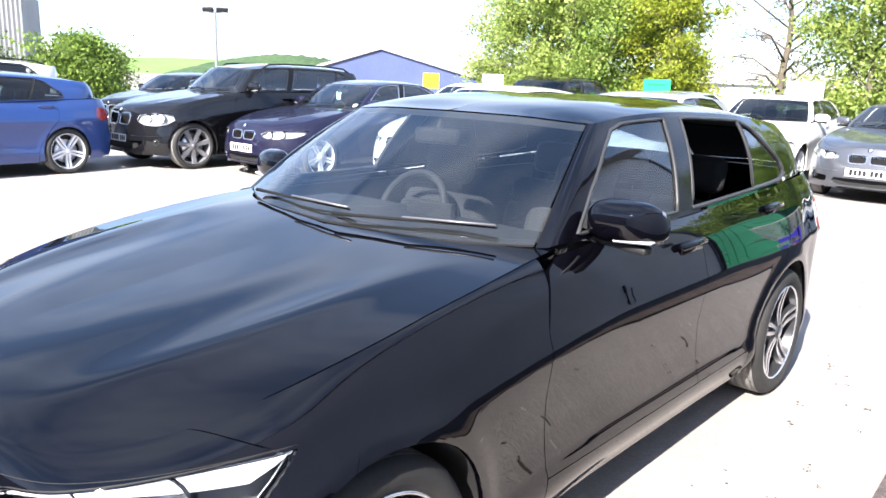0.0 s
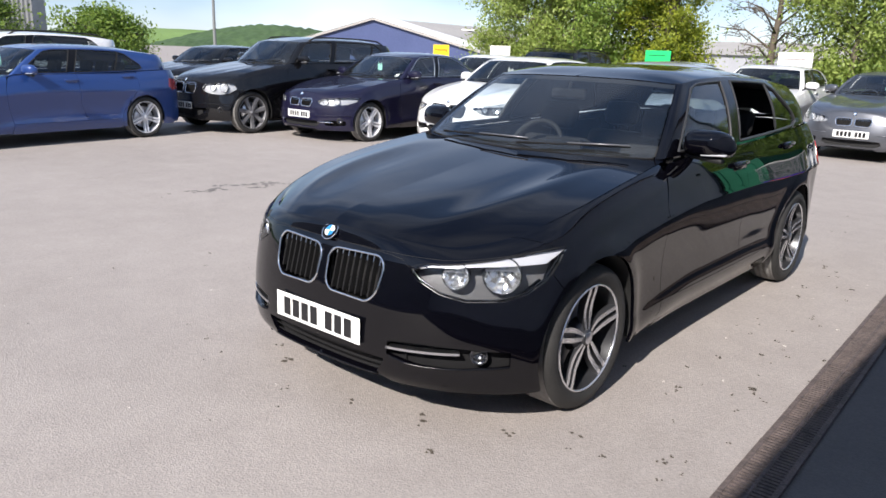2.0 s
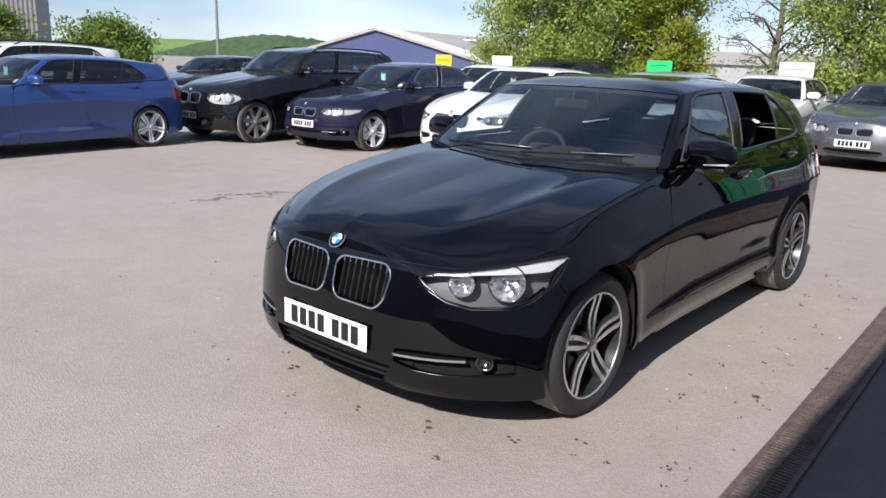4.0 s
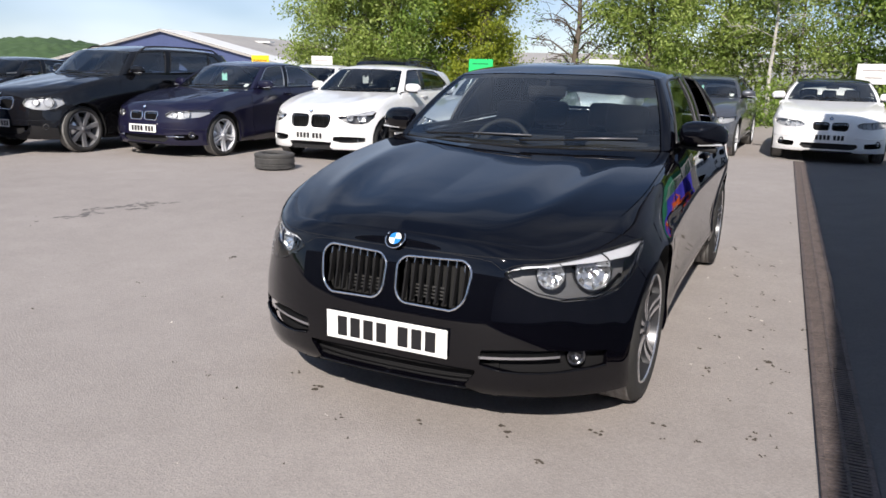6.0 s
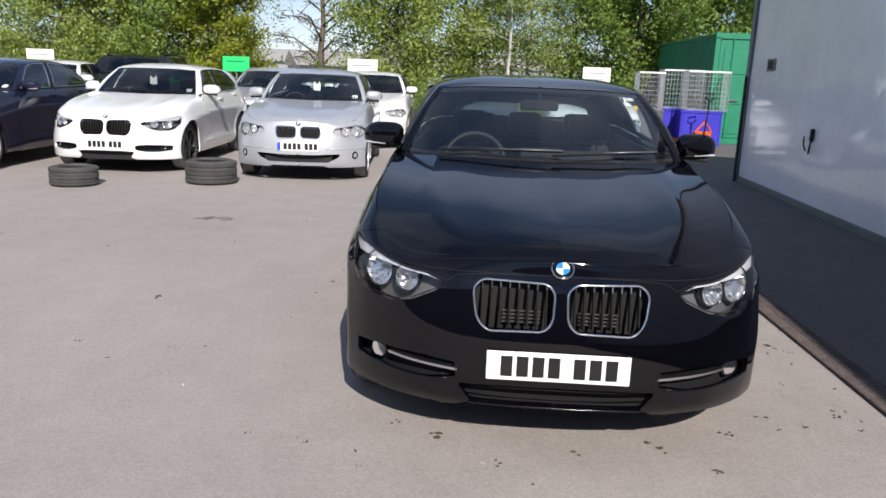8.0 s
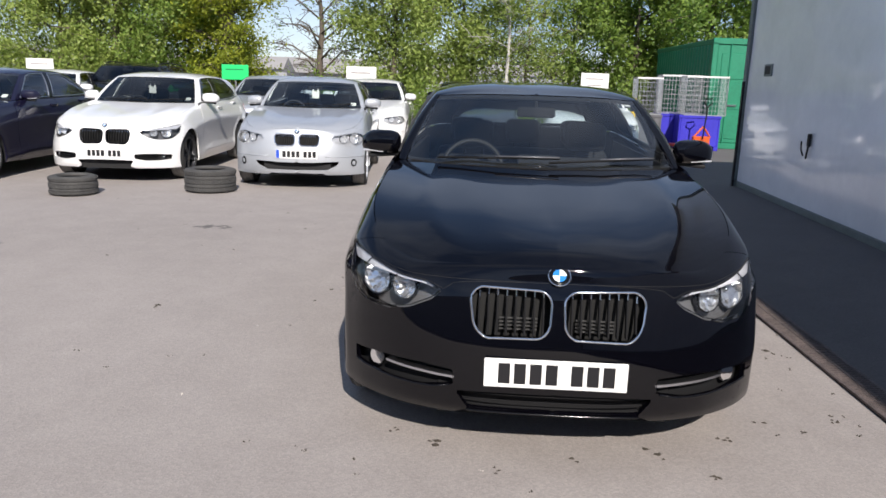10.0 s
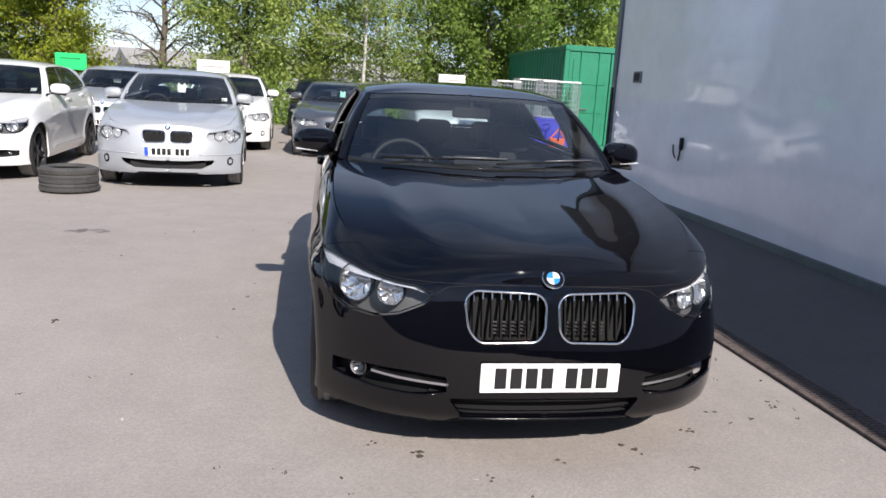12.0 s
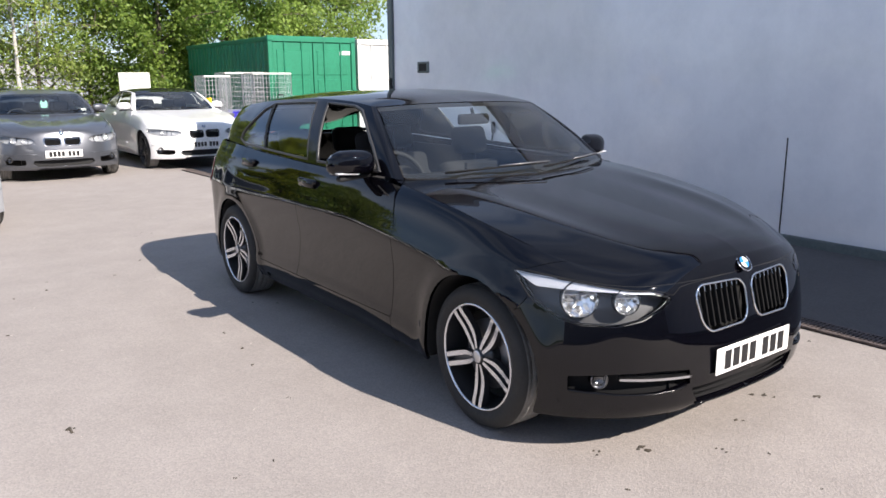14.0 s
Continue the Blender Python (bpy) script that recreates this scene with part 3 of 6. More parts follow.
def ring(name, sh, poly, r, mat, parent, side, lift=0.0, label="", n=8, closed=True):
    """A rounded frame that follows a polygon on the body."""
    pts = np.array(poly, float)
    P = sh.body(pts[:, 0], pts[:, 1])
    nn = sh.normal(pts[:, 0])
    P[:, :2] += nn * lift
    if side < 0:
        P = P * (-1, 1, 1)
    v, f = tube(P, r, n, closed)
    return raw(name, v, f, mat, parent, label)


def badge(parent, y, z, tilt, r=.040):
    """A round badge: a dark ring with blue and white quarters."""
    v, f = lathe([(0, -.004), (r * .66, -.004), (r * .70, -.005), (r * .97, -.004), (r, 0)], 40, 'y')
    ob = raw("badge", v, f, GLOSS_BLACK, parent, "round badge with blue and white quarters")
    ob.location, ob.rotation_euler = (0, y, z), (radians(tilt), 0, 0)
    for q in range(4):
        V, Fc = [(0, -.0055, 0)], []
        for i in range(9):
            a = radians(90 * q + 90 * i / 8)
            V.append((r * .62 * math.cos(a), -.0055, r * .62 * math.sin(a)))
        Fc = [(0, i + 1, i + 2) for i in range(8)]
        raw("quarter", V, Fc, BADGE_BLUE if q % 2 else BADGE_WHITE, ob, smooth=False)
    raw("badge_rim", *tube([(r * math.cos(a), -.003, r * math.sin(a)) for a in np.linspace(0, 2 * math.pi, 32, endpoint=False)], .0022, 6, True), CHROME, ob)
    return ob


def seat(parent, x, y, z, mat, rear=False, w=.50):
    """A car seat: cushion, backrest with bolsters and head restraint."""
    bm = bmesh.new()
    block(bm, -w / 2, w / 2, 0, .50, 0, .16, .05, None, 3)
    ob = part("seat", bm, mat, parent, "", True)
    ob.location = (x, y, z)
    bm = bmesh.new()
    block(bm, -w / 2, w / 2, -.07, .07, 0, .60, .055, pose(0, .52, .10, -14 if rear else -18), 3)
    block(bm, -w / 2, -w / 2 + .10, -.12, .05, .05, .45, .04, pose(0, .52, .10, -18), 2)
    block(bm, w / 2 - .10, w / 2, -.12, .05, .05, .45, .04, pose(0, .52, .10, -18), 2)
    part("backrest", bm, mat, ob, "", True)
    bm = bmesh.new()
    block(bm, -.13, .13, -.05, .05, .64, .82, .045, pose(0, .52, .10, -14), 3)
    for q in (-.06, .06):
        rod(bm, (q, .70, .68), (q, .72, .78), .006)
    part("head_restraint", bm, mat, ob, "", True)
    return ob


def cabin(parent, sh, mat, tag=None, hero=False):
    """What is seen through the glass: dash, steering wheel, seats, mirror, linings and a hanging card."""
    k = sh.k
    sy, hz = k["screen"][0][1], k["screen"][0][2]
    wy = k["belt"][1][1]
    bm = bmesh.new()
    block(bm, -.69, .69, sy + .22, sy + .64, hz - .34, hz - .028, .06, None, 3)
    block(bm, -.56, .56, sy + .10, sy + .30, hz - .30, hz - .035, .04, None, 2)
    block(bm, -.58, -.16, sy + .42, sy + .64, hz - .20, hz - .022, .05, None, 3)
    part("dashboard", bm, DASH, parent, "", True)
    if hero:
        bm = bmesh.new()
        block(bm, -.095, .135, sy + .50, sy + .53, hz - .06, hz + .028, .008, None, 2)
        part("display_screen", bm, DASH, parent, "dull back of the dashboard display")
    c = Vector((-.36, sy + .80, hz - .098))
    w = new("steering_wheel")
    w.parent = parent
    w.location = c
    w.rotation_euler = (radians(66), 0, 0)
    raw("wheel_rim", *tube([(.185 * math.cos(a), .185 * math.sin(a), 0) for a in np.linspace(0, 2 * math.pi, 40, endpoint=False)], .016, 8, True), TRIM, w)
    bm = bmesh.new()
    block(bm, -.075, .075, -.07, .06, -.03, .02, .025, None, 2)
    for a in (0, 180, 270):
        block(bm, .05, .18, -.02, .02, -.02, .005, .006, pose(0, 0, 0, 0, 0, a))
    part("wheel_boss", bm, TRIM, w)
    for x in (-.36, .36):
        seat(parent, x, wy - .72, .28 * hz / .985, mat)
    ry = min(k["hub"][1] - .55, k["belt"][3][1] - .85)
    for x in (-.42, 0.0, .42):
        seat(parent, x, ry, .25 * hz / .985, mat, True, .46)
    hy, hzz = k["header"][0][1], k["header"][0][2]
    bm = bmesh.new()
    block(bm, -.11, .11, hy - .085, hy - .052, hzz - .128, hzz - .068, .014, None, 2)
    rod(bm, (0, hy - .066, hzz - .075), (0, hy - .05, hzz - .036), .010)
    part("inner_mirror", bm, MATT, parent)
    if tag:
        V = [(-.05, 0, 0), (.05, 0, 0), (.055, .002, .095), (.034, .002, .135), (.016, .003, .098), (-.016, .003, .098), (-.034, .002, .135), (-.055, .002, .095)]
        V += [(x, y + .002, z) for x, y, z in V]
        Fc = [tuple(range(8)), tuple(range(15, 7, -1))] + [(i, 8 + i, 8 + (i + 1) % 8, (i + 1) % 8) for i in range(8)]
        ob = raw("hanging_card", V, Fc, tag, parent, "pale card hung from the inner mirror", False)
        ob.location = (.02, hy - .17, hzz - .24)
        bm = bmesh.new()
        block(bm, .0, .075, 0, .003, 0, .07, .004)
        d = part("window_sticker", bm, PAPER, parent, "small white sticker inside the windscreen")
        m = sh.house(np.array([1.45]), np.array([.16]))[0]
        d.location = (m[0], m[1] + .06, m[2] - .02)
        d.rotation_euler = (radians(-58), 0, 0)


def car(name, label, spec, colour, place, rz, group="parked cars", hero=False, step=.030, face="kidney", wheels=(ALLOY_SILVER, ALLOY_SILVER, 5, True), tag=None,
        glass=None, rear_glass=None, seats=None, trim=None, blue=False, rails=False, lamp_twin=True, doors=5, low_detail=False, grille=None, plate_z=.385, plate_tilt=0):
    """A whole car, its front middle on the ground at place, its nose towards -y turned by rz."""
    sh = Shape(spec)
    top = empty(name, label, "car", group)
    g = .0016
    kx = spec["half"] / HATCH["half"]
    kz = spec["screen"][0][2] / HATCH["screen"][0][2]
    hz, hf, hr, ar = spec["wheel"], spec["hub"][0], spec["hub"][1], spec["arch"]
    sides = (1, -1)
    glass = glass or GLASS
    rear_glass = rear_glass or glass
    trim = trim or TRIM
    S = sh.sy

    def P3(pts):
        return [sh.at(x * kx, y, z * kz) for x, y, z in pts]

    # front: openings
    kid = [(p[0], p[1]) for p in rounded(.022, .332, .512, .682, .052, 12, .058)]
    if face == "wide":
        kid = [(p[0], p[1]) for p in rounded(.022, .262, .552, .668, .036, 6)]
    if face == "round":
        kid = [(p[0], p[1]) for p in rounded(.026, .30, .560, .700, .048, 6)]
    kx0, kx1, kz0, kz1 = kid[-1][0], max(p[0] for p in kid), min(p[1] for p in kid), max(p[1] for p in kid)
    kid = [(kx0 + (x - kx0) * (1 - (.13 if face == "kidney" else .10) * ((kz1 - z) / (kz1 - kz0)) ** 1.3), z + .008 * math.sin(math.pi * min(1, max(0, (x - kx0) / (kx1 - kx0)))) * (1 if z > (kz0 + kz1) / 2 else -1)) for x, z in kid]
    kidney = P3([(x, .05, z) for x, z in kid])
    if face == "round":
        lamp = P3([(.43, .13, .635), (.47, .15, .69), (.60, .26, .725), (.70, .36, .725), (.775, .50, .70), (.79, .56, .645), (.74, .42, .575), (.66, .3, .555), (.55, .2, .565), (.46, .14, .60)])
    elif face == "wide":
        lamp = P3([(.37, .10, .635), (.44, .14, .675), (.60, .26, .695), (.72, .42, .70), (.80, .60, .70), (.79, .55, .65), (.73, .40, .60), (.60, .2, .575), (.48, .12, .582), (.40, .1, .60)])
    else:
        lamp = P3([(.425, .12, .658), (.50, .17, .688), (.60, .26, .707), (.70, .37, .722), (.775, .50, .735), (.822, .585, .742), (.815, .55, .702), (.792, .49, .634), (.758, .41, .582), (.712, .33, .560),
                   (.63, .22, .558), (.55, .16, .580), (.47, .12, .622)])
    if face == "round":
        intake = P3([(0, .03, .252), (.38, .1, .256), (.50, .13, .315), (.545, .15, .365), (.40, .1, .362), (.2, .05, .352), (0, .03, .350)])
        slots = []
    elif face == "wide":
        intake = P3([(0, .03, .235), (.36, .07, .235), (.43, .09, .285), (.40, .08, .335), (.2, .05, .338), (0, .03, .338)])
        slots = [P3([(.50, .11, .345), (.62, .2, .352), (.735, .36, .345), (.735, .36, .275), (.62, .2, .262), (.52, .12, .268)])]
    else:
        intake = P3([(0, .03, .222), (.315, .06, .222), (.365, .07, .295), (.2, .05, .302), (0, .03, .303)])
        slots = [P3([(.375, .07, .375), (.50, .11, .385), (.62, .2, .380), (.735, .36, .365), (.735, .36, .305), (.62, .2, .290), (.50, .11, .292), (.372, .07, .318)])]
    arch_f = circle(hf, hz, ar, sh)
    arch_r = circle(hr, hz, ar, sh)
    K = sh.K
    c0 = sh.seam_s[4]
    ss = np.linspace(0, sh.seam_s[6], 14)
    shut = .004 if hero else 0
    upper = [(s, float(sh.top(s)) + K + shut) for s in ss]
    sw, sv = S(hf - .267), S(hf - .302)
    bump_out = [(0, .212 * kz), *P3([(.335, .06, .212), (.375, .07, .190)]), (S(hf - .45), .186 * kz), (S(hf - .25), .19 * kz), (S(hf - .1), .25 * kz), (S(hf - .1), .52 * kz), (sw, .60 * kz), (sv, .648 * kz), (S(hf - .240), .725 * kz), (sh.seam_s[6], upper[-1][1])] + upper[::-1]
    v, f = sheet(sh.body, bump_out, step * .6 if hero else step, [kidney, lamp, intake, arch_f] + slots, g, .02, 2)
    weld(raw("front_bumper", v, f, colour, top))

    # grille
    for q in sides:
        ring("grille_frame", sh, kidney, .0047 if hero else .0085, CHROME if grille is None else grille, top, q, .002, "chrome kidney-shaped grille frame")
        xs = np.linspace(.052, .286, 8) if face == "kidney" else np.linspace(.046, .236, 8)
        for x in xs:
            z0, z1 = (.516, .682) if face == "kidney" else (.567, .693)
            if face == "wide":
                z0, z1 = .552, .66
            if x > .26:
                z0, z1 = z0 + .02, z1 - .01
            # each slat leans back with the nose
            ylow, yhigh = (float(sh.belt(*[np.array([t]) for t in sh.at(x * kx, .05, zk * kz)])[0][1]) for zk in (z0, z1))
            slope = (yhigh - ylow) / ((z1 - z0) * kz)
            lean_m = Matrix(((1, 0, 0, x * kx * q), (0, 1, slope, ylow - slope * z0 * kz), (0, 0, 1, 0), (0, 0, 0, 1)))
            bm = bmesh.new()
            block(bm, -.0035, .0035, .011, .040, z0 * kz, z1 * kz, .002, lean_m)
            part("grille_slat", bm, MATT, top)
            if low_detail:
                continue
            bm = bmesh.new()
            block(bm, -.0026, .0026, .008, .014, z1 * kz - .026, z1 * kz, .001, lean_m)
            part("slat_tip", bm, CHROME, top)
        bm = bmesh.new()
        block(bm, .02 * kx, .33 * kx, .142, .155, .49 * kz, .678 * kz, 0, Matrix.Diagonal((q, 1, 1, 1)))
        bmesh.ops.recalc_face_normals(bm, faces=bm.faces)
        part("grille_backing", bm, DARK, top)
        if hero:
            for i in range(4):
                bm = bmesh.new()
                block(bm, .07, .21, .112, .118, .525 + .014 * i, .530 + .014 * i, 0, Matrix.Diagonal((q, 1, 1, 1)))
                bmesh.ops.recalc_face_normals(bm, faces=bm.faces)
                part("radiator_fin", bm, MESH_GREY, top)

    # lamps
    for q in sides:
        hl = new("headlight")
        hl.parent = top
        v, f = sheet(sh.body, lamp, .018 if hero else .03, (), .001, .010, q, .002)
        lens = raw("lens", v, f, LENS, hl, "clear headlight lens")
        lens.visible_shadow = False
        grow = inset(dense(lamp, .03), -.004)
        v, f = sheet(sh.body, grow, .02 if hero else .035, (), 0, 0, q, -.074 if face == "kidney" else -.040)
        raw("housing", v, f, LAMP_GREY if face == "kidney" else LAMP_PALE, hl, "grey lamp housing")
        ring("lamp_gasket", sh, grow, .004, trim, hl, q, -.004)
        if hero:
            ring("lens_edge", sh, inset(dense(lamp, .03), .007), .0022, FOG, hl, q, -.010, "pale edge round the lens")
        if face == "kidney":
            top_line = lamp[0:6]
            brow = [top_line[0]] + [(s, z) for s, z in top_line[1:]] + [(s, z - (.012, .021, .033, .042)[i]) for i, (s, z) in reversed(list(enumerate(top_line[1:5])))]
            v, f = sheet(sh.body, brow, .010 if hero else .02, (), 0, .03, q, -.008)
            raw("brow_strip", v, f, LAMP_BRIGHT, hl, "bright strip over the lamp")
        for (x, y, z, r) in (((.590, .21, .646, .053), (.716, .34, .648, .074)) if face != "wide" else ((.49, .17, .628, .046), (.62, .28, .640, .052))):
            s0 = sh.at(x * kx, y, z * kz)[0]
            n2 = sh.normal(np.array([s0]))[0]
            b0 = sh.belt(np.array([s0]), np.array([z * kz]))[0]
            deep = .020 + r * .24 if face == "kidney" else .024
            base = Vector(((b0[0] - n2[0] * deep) * q, b0[1] - n2[1] * deep, z * kz))
            dirv = Vector((n2[0] * q * .75, n2[1] - .22, .08)).normalized()
            m = Matrix.Translation(base) @ dirv.to_track_quat("Y", "Z").to_matrix().to_4x4()
            nn = 24 if hero else 14
            for nm, prof, mt in (("reflector", [(0, -.034), (r * .3, -.032), (r * .6, -.024), (r * .82, -.010), (r * .95, .008)], REFLECTOR), ("reflector_ring", [(r * .95, .008), (r * .98, .011), (r * 1.01, .008), (r * 1.03, -.02)], FOG),
                                 ("bulb", [(0, -.012), (r * .10, -.014), (r * .13, -.020), (r * .16, -.034)], SATIN)):
                if nm == "reflector" and hero:
                    prof = [(r * t, -.028 + .034 * t * t) for t in (0, .22, .42, .6, .76, .88, .96)]
                v, f = lathe(prof, nn, 'y')
                if nm == "reflector":
                    # flutes: facets that lean this way and that
                    v = [(x, h + (.006 * math.sin(7.0 * x / r + 1.1) * math.sin(6.0 * z / r) if math.hypot(x, z) < r * .9 else 0), z) for x, h, z in v]
                me = raw(nm, v, f, mt, hl, smooth=nm != "reflector")
                me.matrix_basis = m
            if hero:
                bm = bmesh.new()
                block(bm, -r * .88, r * .88, -.022, .004, r * .22, r * .27, .001)
                shelf = part("reflector_shelf", bm, SATIN, hl)
                shelf.matrix_basis = m
        # fog lamp and bright bar
        if face == "kidney":
            s0 = sh.at(.668 * kx, .27, .345 * kz)[0]
            n2 = sh.normal(np.array([s0]))[0]
            b0 = sh.belt(np.array([s0]), np.array([.345 * kz]))[0]
            base = Vector(((b0[0] - n2[0] * .022) * q, b0[1] - n2[1] * .022, .345 * kz))
            dirv = Vector((n2[0] * q * .6, n2[1], 0)).normalized()
            m = Matrix.Translation(base) @ dirv.to_track_quat("Y", "Z").to_matrix().to_4x4()
            fog = raw("fog_lamp", *lathe([(0, -.022), (.012, -.020), (.026, -.008), (.033, .006), (.036, .003), (.037, -.03)], 24, 'y'), FOG, top, "round fog lamp")
            fog.matrix_basis = m
            lf = raw("fog_lens", *lathe([(0, .009), (.018, .0085), (.033, .006)], 24, 'y'), LENS, fog)
            lf.visible_shadow = False
            bar_pts = [sh.at((.368 + (.622 - .368) * t) * kx, .07 + .14 * t ** 1.4, .346 * kz) for t in np.linspace(0, 1, 10)]
            Pb = sh.body(np.array([p[0] for p in bar_pts]), np.array([p[1] for p in bar_pts]))
            nb = sh.normal(np.array([p[0] for p in bar_pts]))
            V, Fc = [], []
            for i in range(10):
                for dz, dn in ((-.0048, .000), (.0048, .000), (.006, -.035), (-.006, -.035)):
                    V.append(((Pb[i, 0] + nb[i, 0] * dn) * q, Pb[i, 1] + nb[i, 1] * dn, Pb[i, 2] + dz + .010 * (i / 9)))
            for i in range(9):
                for j in range(4):
                    Fc.append((4 * i + j, 4 * i + 4 + j, 4 * i + 4 + (j + 1) % 4, 4 * i + (j + 1) % 4))
            Fc += [(0, 1, 2, 3), (39, 38, 37, 36)]
            if q < 0:
                Fc = [t[::-1] for t in Fc]
            raw("bright_bar", V, Fc, SATIN if grille is None else grille, top, "satin metal bar in the bumper intake", False)
            v, f = sheet(sh.body, inset(dense(slots[0], .03), -.045), .03, (), 0, 0, q, -.045)
            raw("intake_liner", v, f, MATT if hero else trim, top)
            if hero:
                pts = np.array([sh.at(x, y, z) for x, y, z in ((.385, .08, .312), (.45, .09, .296), (.52, .12, .292), (.58, .16, .292), (.64, .22, .294), (.70, .31, .300), (.73, .36, .306))])
                P = sh.body(pts[:, 0], pts[:, 1])
                P[:, 0] *= q
                raw("intake_lip", *tube(P, .0055, 8), GLOSS_BLACK, top, "glossy lip below the bumper intake")
        else:
            s0 = sh.at(.70 * kx, .27, .345 * kz)[0]
            n2 = sh.normal(np.array([s0]))[0]
            b0 = sh.belt(np.array([s0]), np.array([.345 * kz]))[0]
            base = Vector(((b0[0] + n2[0] * .002) * q, b0[1] + n2[1] * .002, .345 * kz))
            fog = raw("fog_lamp", *lathe([(0, -.015), (.022, -.012), (.032, .004), (.036, .0), (.037, -.03)], 18, 'y'), FOG, top, "round fog lamp")
            fog.matrix_basis = Matrix.Translation(base) @ Vector((n2[0] * q, n2[1], 0)).to_track_quat("Y", "Z").to_matrix().to_4x4()
            raw("fog_surround", *lathe([(.036, .003), (.046, .005), (.052, -.004)], 20, 'y'), trim, fog)
            pts = np.array([sh.at(x * kx, y, .425 * kz) for x, y in ((.36, .07), (.45, .09), (.54, .13), (.62, .19), (.69, .26), (.75, .34), (.80, .42))])
            P = sh.body(pts[:, 0], pts[:, 1]) * (q, 1, 1)
            raw("bumper_strip", *tube(P, .008, 6), colour, top)
            if spec.get("seal"):
                pts = np.array([sh.at(x * kx, y, .318 * kz) for x, y in ((.40, .08), (.48, .10), (.55, .14), (.62, .2))])
                P = sh.body(pts[:, 0], pts[:, 1]) * (q, 1, 1)
                raw("bright_strip", *tube(P, .009, 6), CHROME, top, "bright strip in the bumper")
    bm = bmesh.new()
    block(bm, -.43 * kx, .43 * kx, .118, .13, .185 * kz, .33 * kz)
    part("lower_grille", bm, MATT if hero else trim, top, "dark lower intake")
    if hero:
        for i in range(3):
            z = .238 + .024 * i
            ln = [(x, float(sh.belt(*[np.array([t]) for t in sh.at(abs(x), .05, z)])[0][1]) + .02, z) for x in np.linspace(-.33, .33, 15)]
            raw("grille_bar", *tube(ln, .0028, 6), MATT, top)
        lip = [(x, float(sh.belt(*[np.array([t]) for t in sh.at(abs(x), .05, .215)])[0][1]) - .004, .217) for x in np.linspace(-.32, .32, 15)]
        raw("bumper_lip", *tube(lip, .005, 8), GLOSS_BLACK, top)
    yb = float(sh.belt(*[np.array([t]) for t in sh.at(.02, .04, plate_z * kz)])[0][1])
    number_plate(top, yb - .002, plate_z * kz, None, plate_tilt, 7, blue)
    nb = sh.body(np.array([0.0]), np.array([float(sh.top(0)) + K * .42]))[0]
    badge(top, nb[1] - .004, nb[2], -38 if not hero else -40, .040 if hero else .030)

    # wings, doors, quarters, sills
    zt = lambda s: float(sh.top(s)) + K
    d0, d0b, d1, d1b = (spec.get("doors") or (1.405, 1.475, 2.43, 2.53))
    dr = spec.get("door_rear", hr - .19)
    bl = lambda y: float(np.interp(y, [p[1] for p in spec["screen"][2:] + spec["belt"][:5]], [p[2] for p in spec["screen"][2:] + spec["belt"][:5]]))
    sill_z = .325 * kz
    wy = np.linspace(sh.seam_s[6], sh.seam_s[-1], 10)
    wing = ([(sw, .60 * kz), (S(hf - .1), .52 * kz), (S(hf - .05), .25 * kz), (S(hf + .2), .20 * kz), (S(d0b - .02), .20 * kz), (S(d0b), sill_z), (S(d0 + .01), .60 * kz), (S(d0), .80 * kz), (S(d0 + .04), .93 * kz)]
            + [(s, zt(s) + (shut if s < sh.seam_s[7] else 0)) for s in wy[::-1] if s <= S(spec["seam"][-1][1])] + [(S(hf - .240), .725 * kz), (sv, .648 * kz)])
    front_door = [(S(d0b), sill_z), (S(d1b), sill_z), (S(d1 + .01), .60 * kz), (S(d1), bl(d1) - .006)] + [(S(y), bl(y) - .006) for y in np.linspace(d1 - .2, d0 + .13, 5)] + [(S(d0 + .06), .955 * kz), (S(d0), .80 * kz), (S(d0 + .01), .60 * kz)]
    rear_door = [(S(d1b), sill_z), (S(hr - ar - .06), sill_z), (S(hr - ar - .02), hz + .12), (S(hr - ar * .80), hz + ar * .72), (S(dr + .10), .80 * kz), (S(dr + .10), bl(dr) - .006), (S((d1 + dr) / 2), bl((d1 + dr) / 2) - .006), (S(d1), bl(d1) - .006), (S(d1 + .01), .60 * kz)]
    tail = spec["outline"][-4][1]
    quarter = ([(S(hr - ar - .06), sill_z), (S(hr - ar - .06), .20 * kz), (S(tail), .20 * kz), (S(tail), bl(tail) - .006), (S(hr + .1), bl(hr + .1) - .006), (S(dr + .10), bl(dr) - .006), (S(dr + .10), .80 * kz), (S(hr - ar * .80), hz + ar * .72), (S(hr - ar - .02), hz + .12)])
    sill = [(S(d0b - .02), .185 * kz), (S(hr - ar - .06), .185 * kz), (S(hr - ar - .06), sill_z), (S(d0b), sill_z)]
    st = step * (1 if not hero else .8)
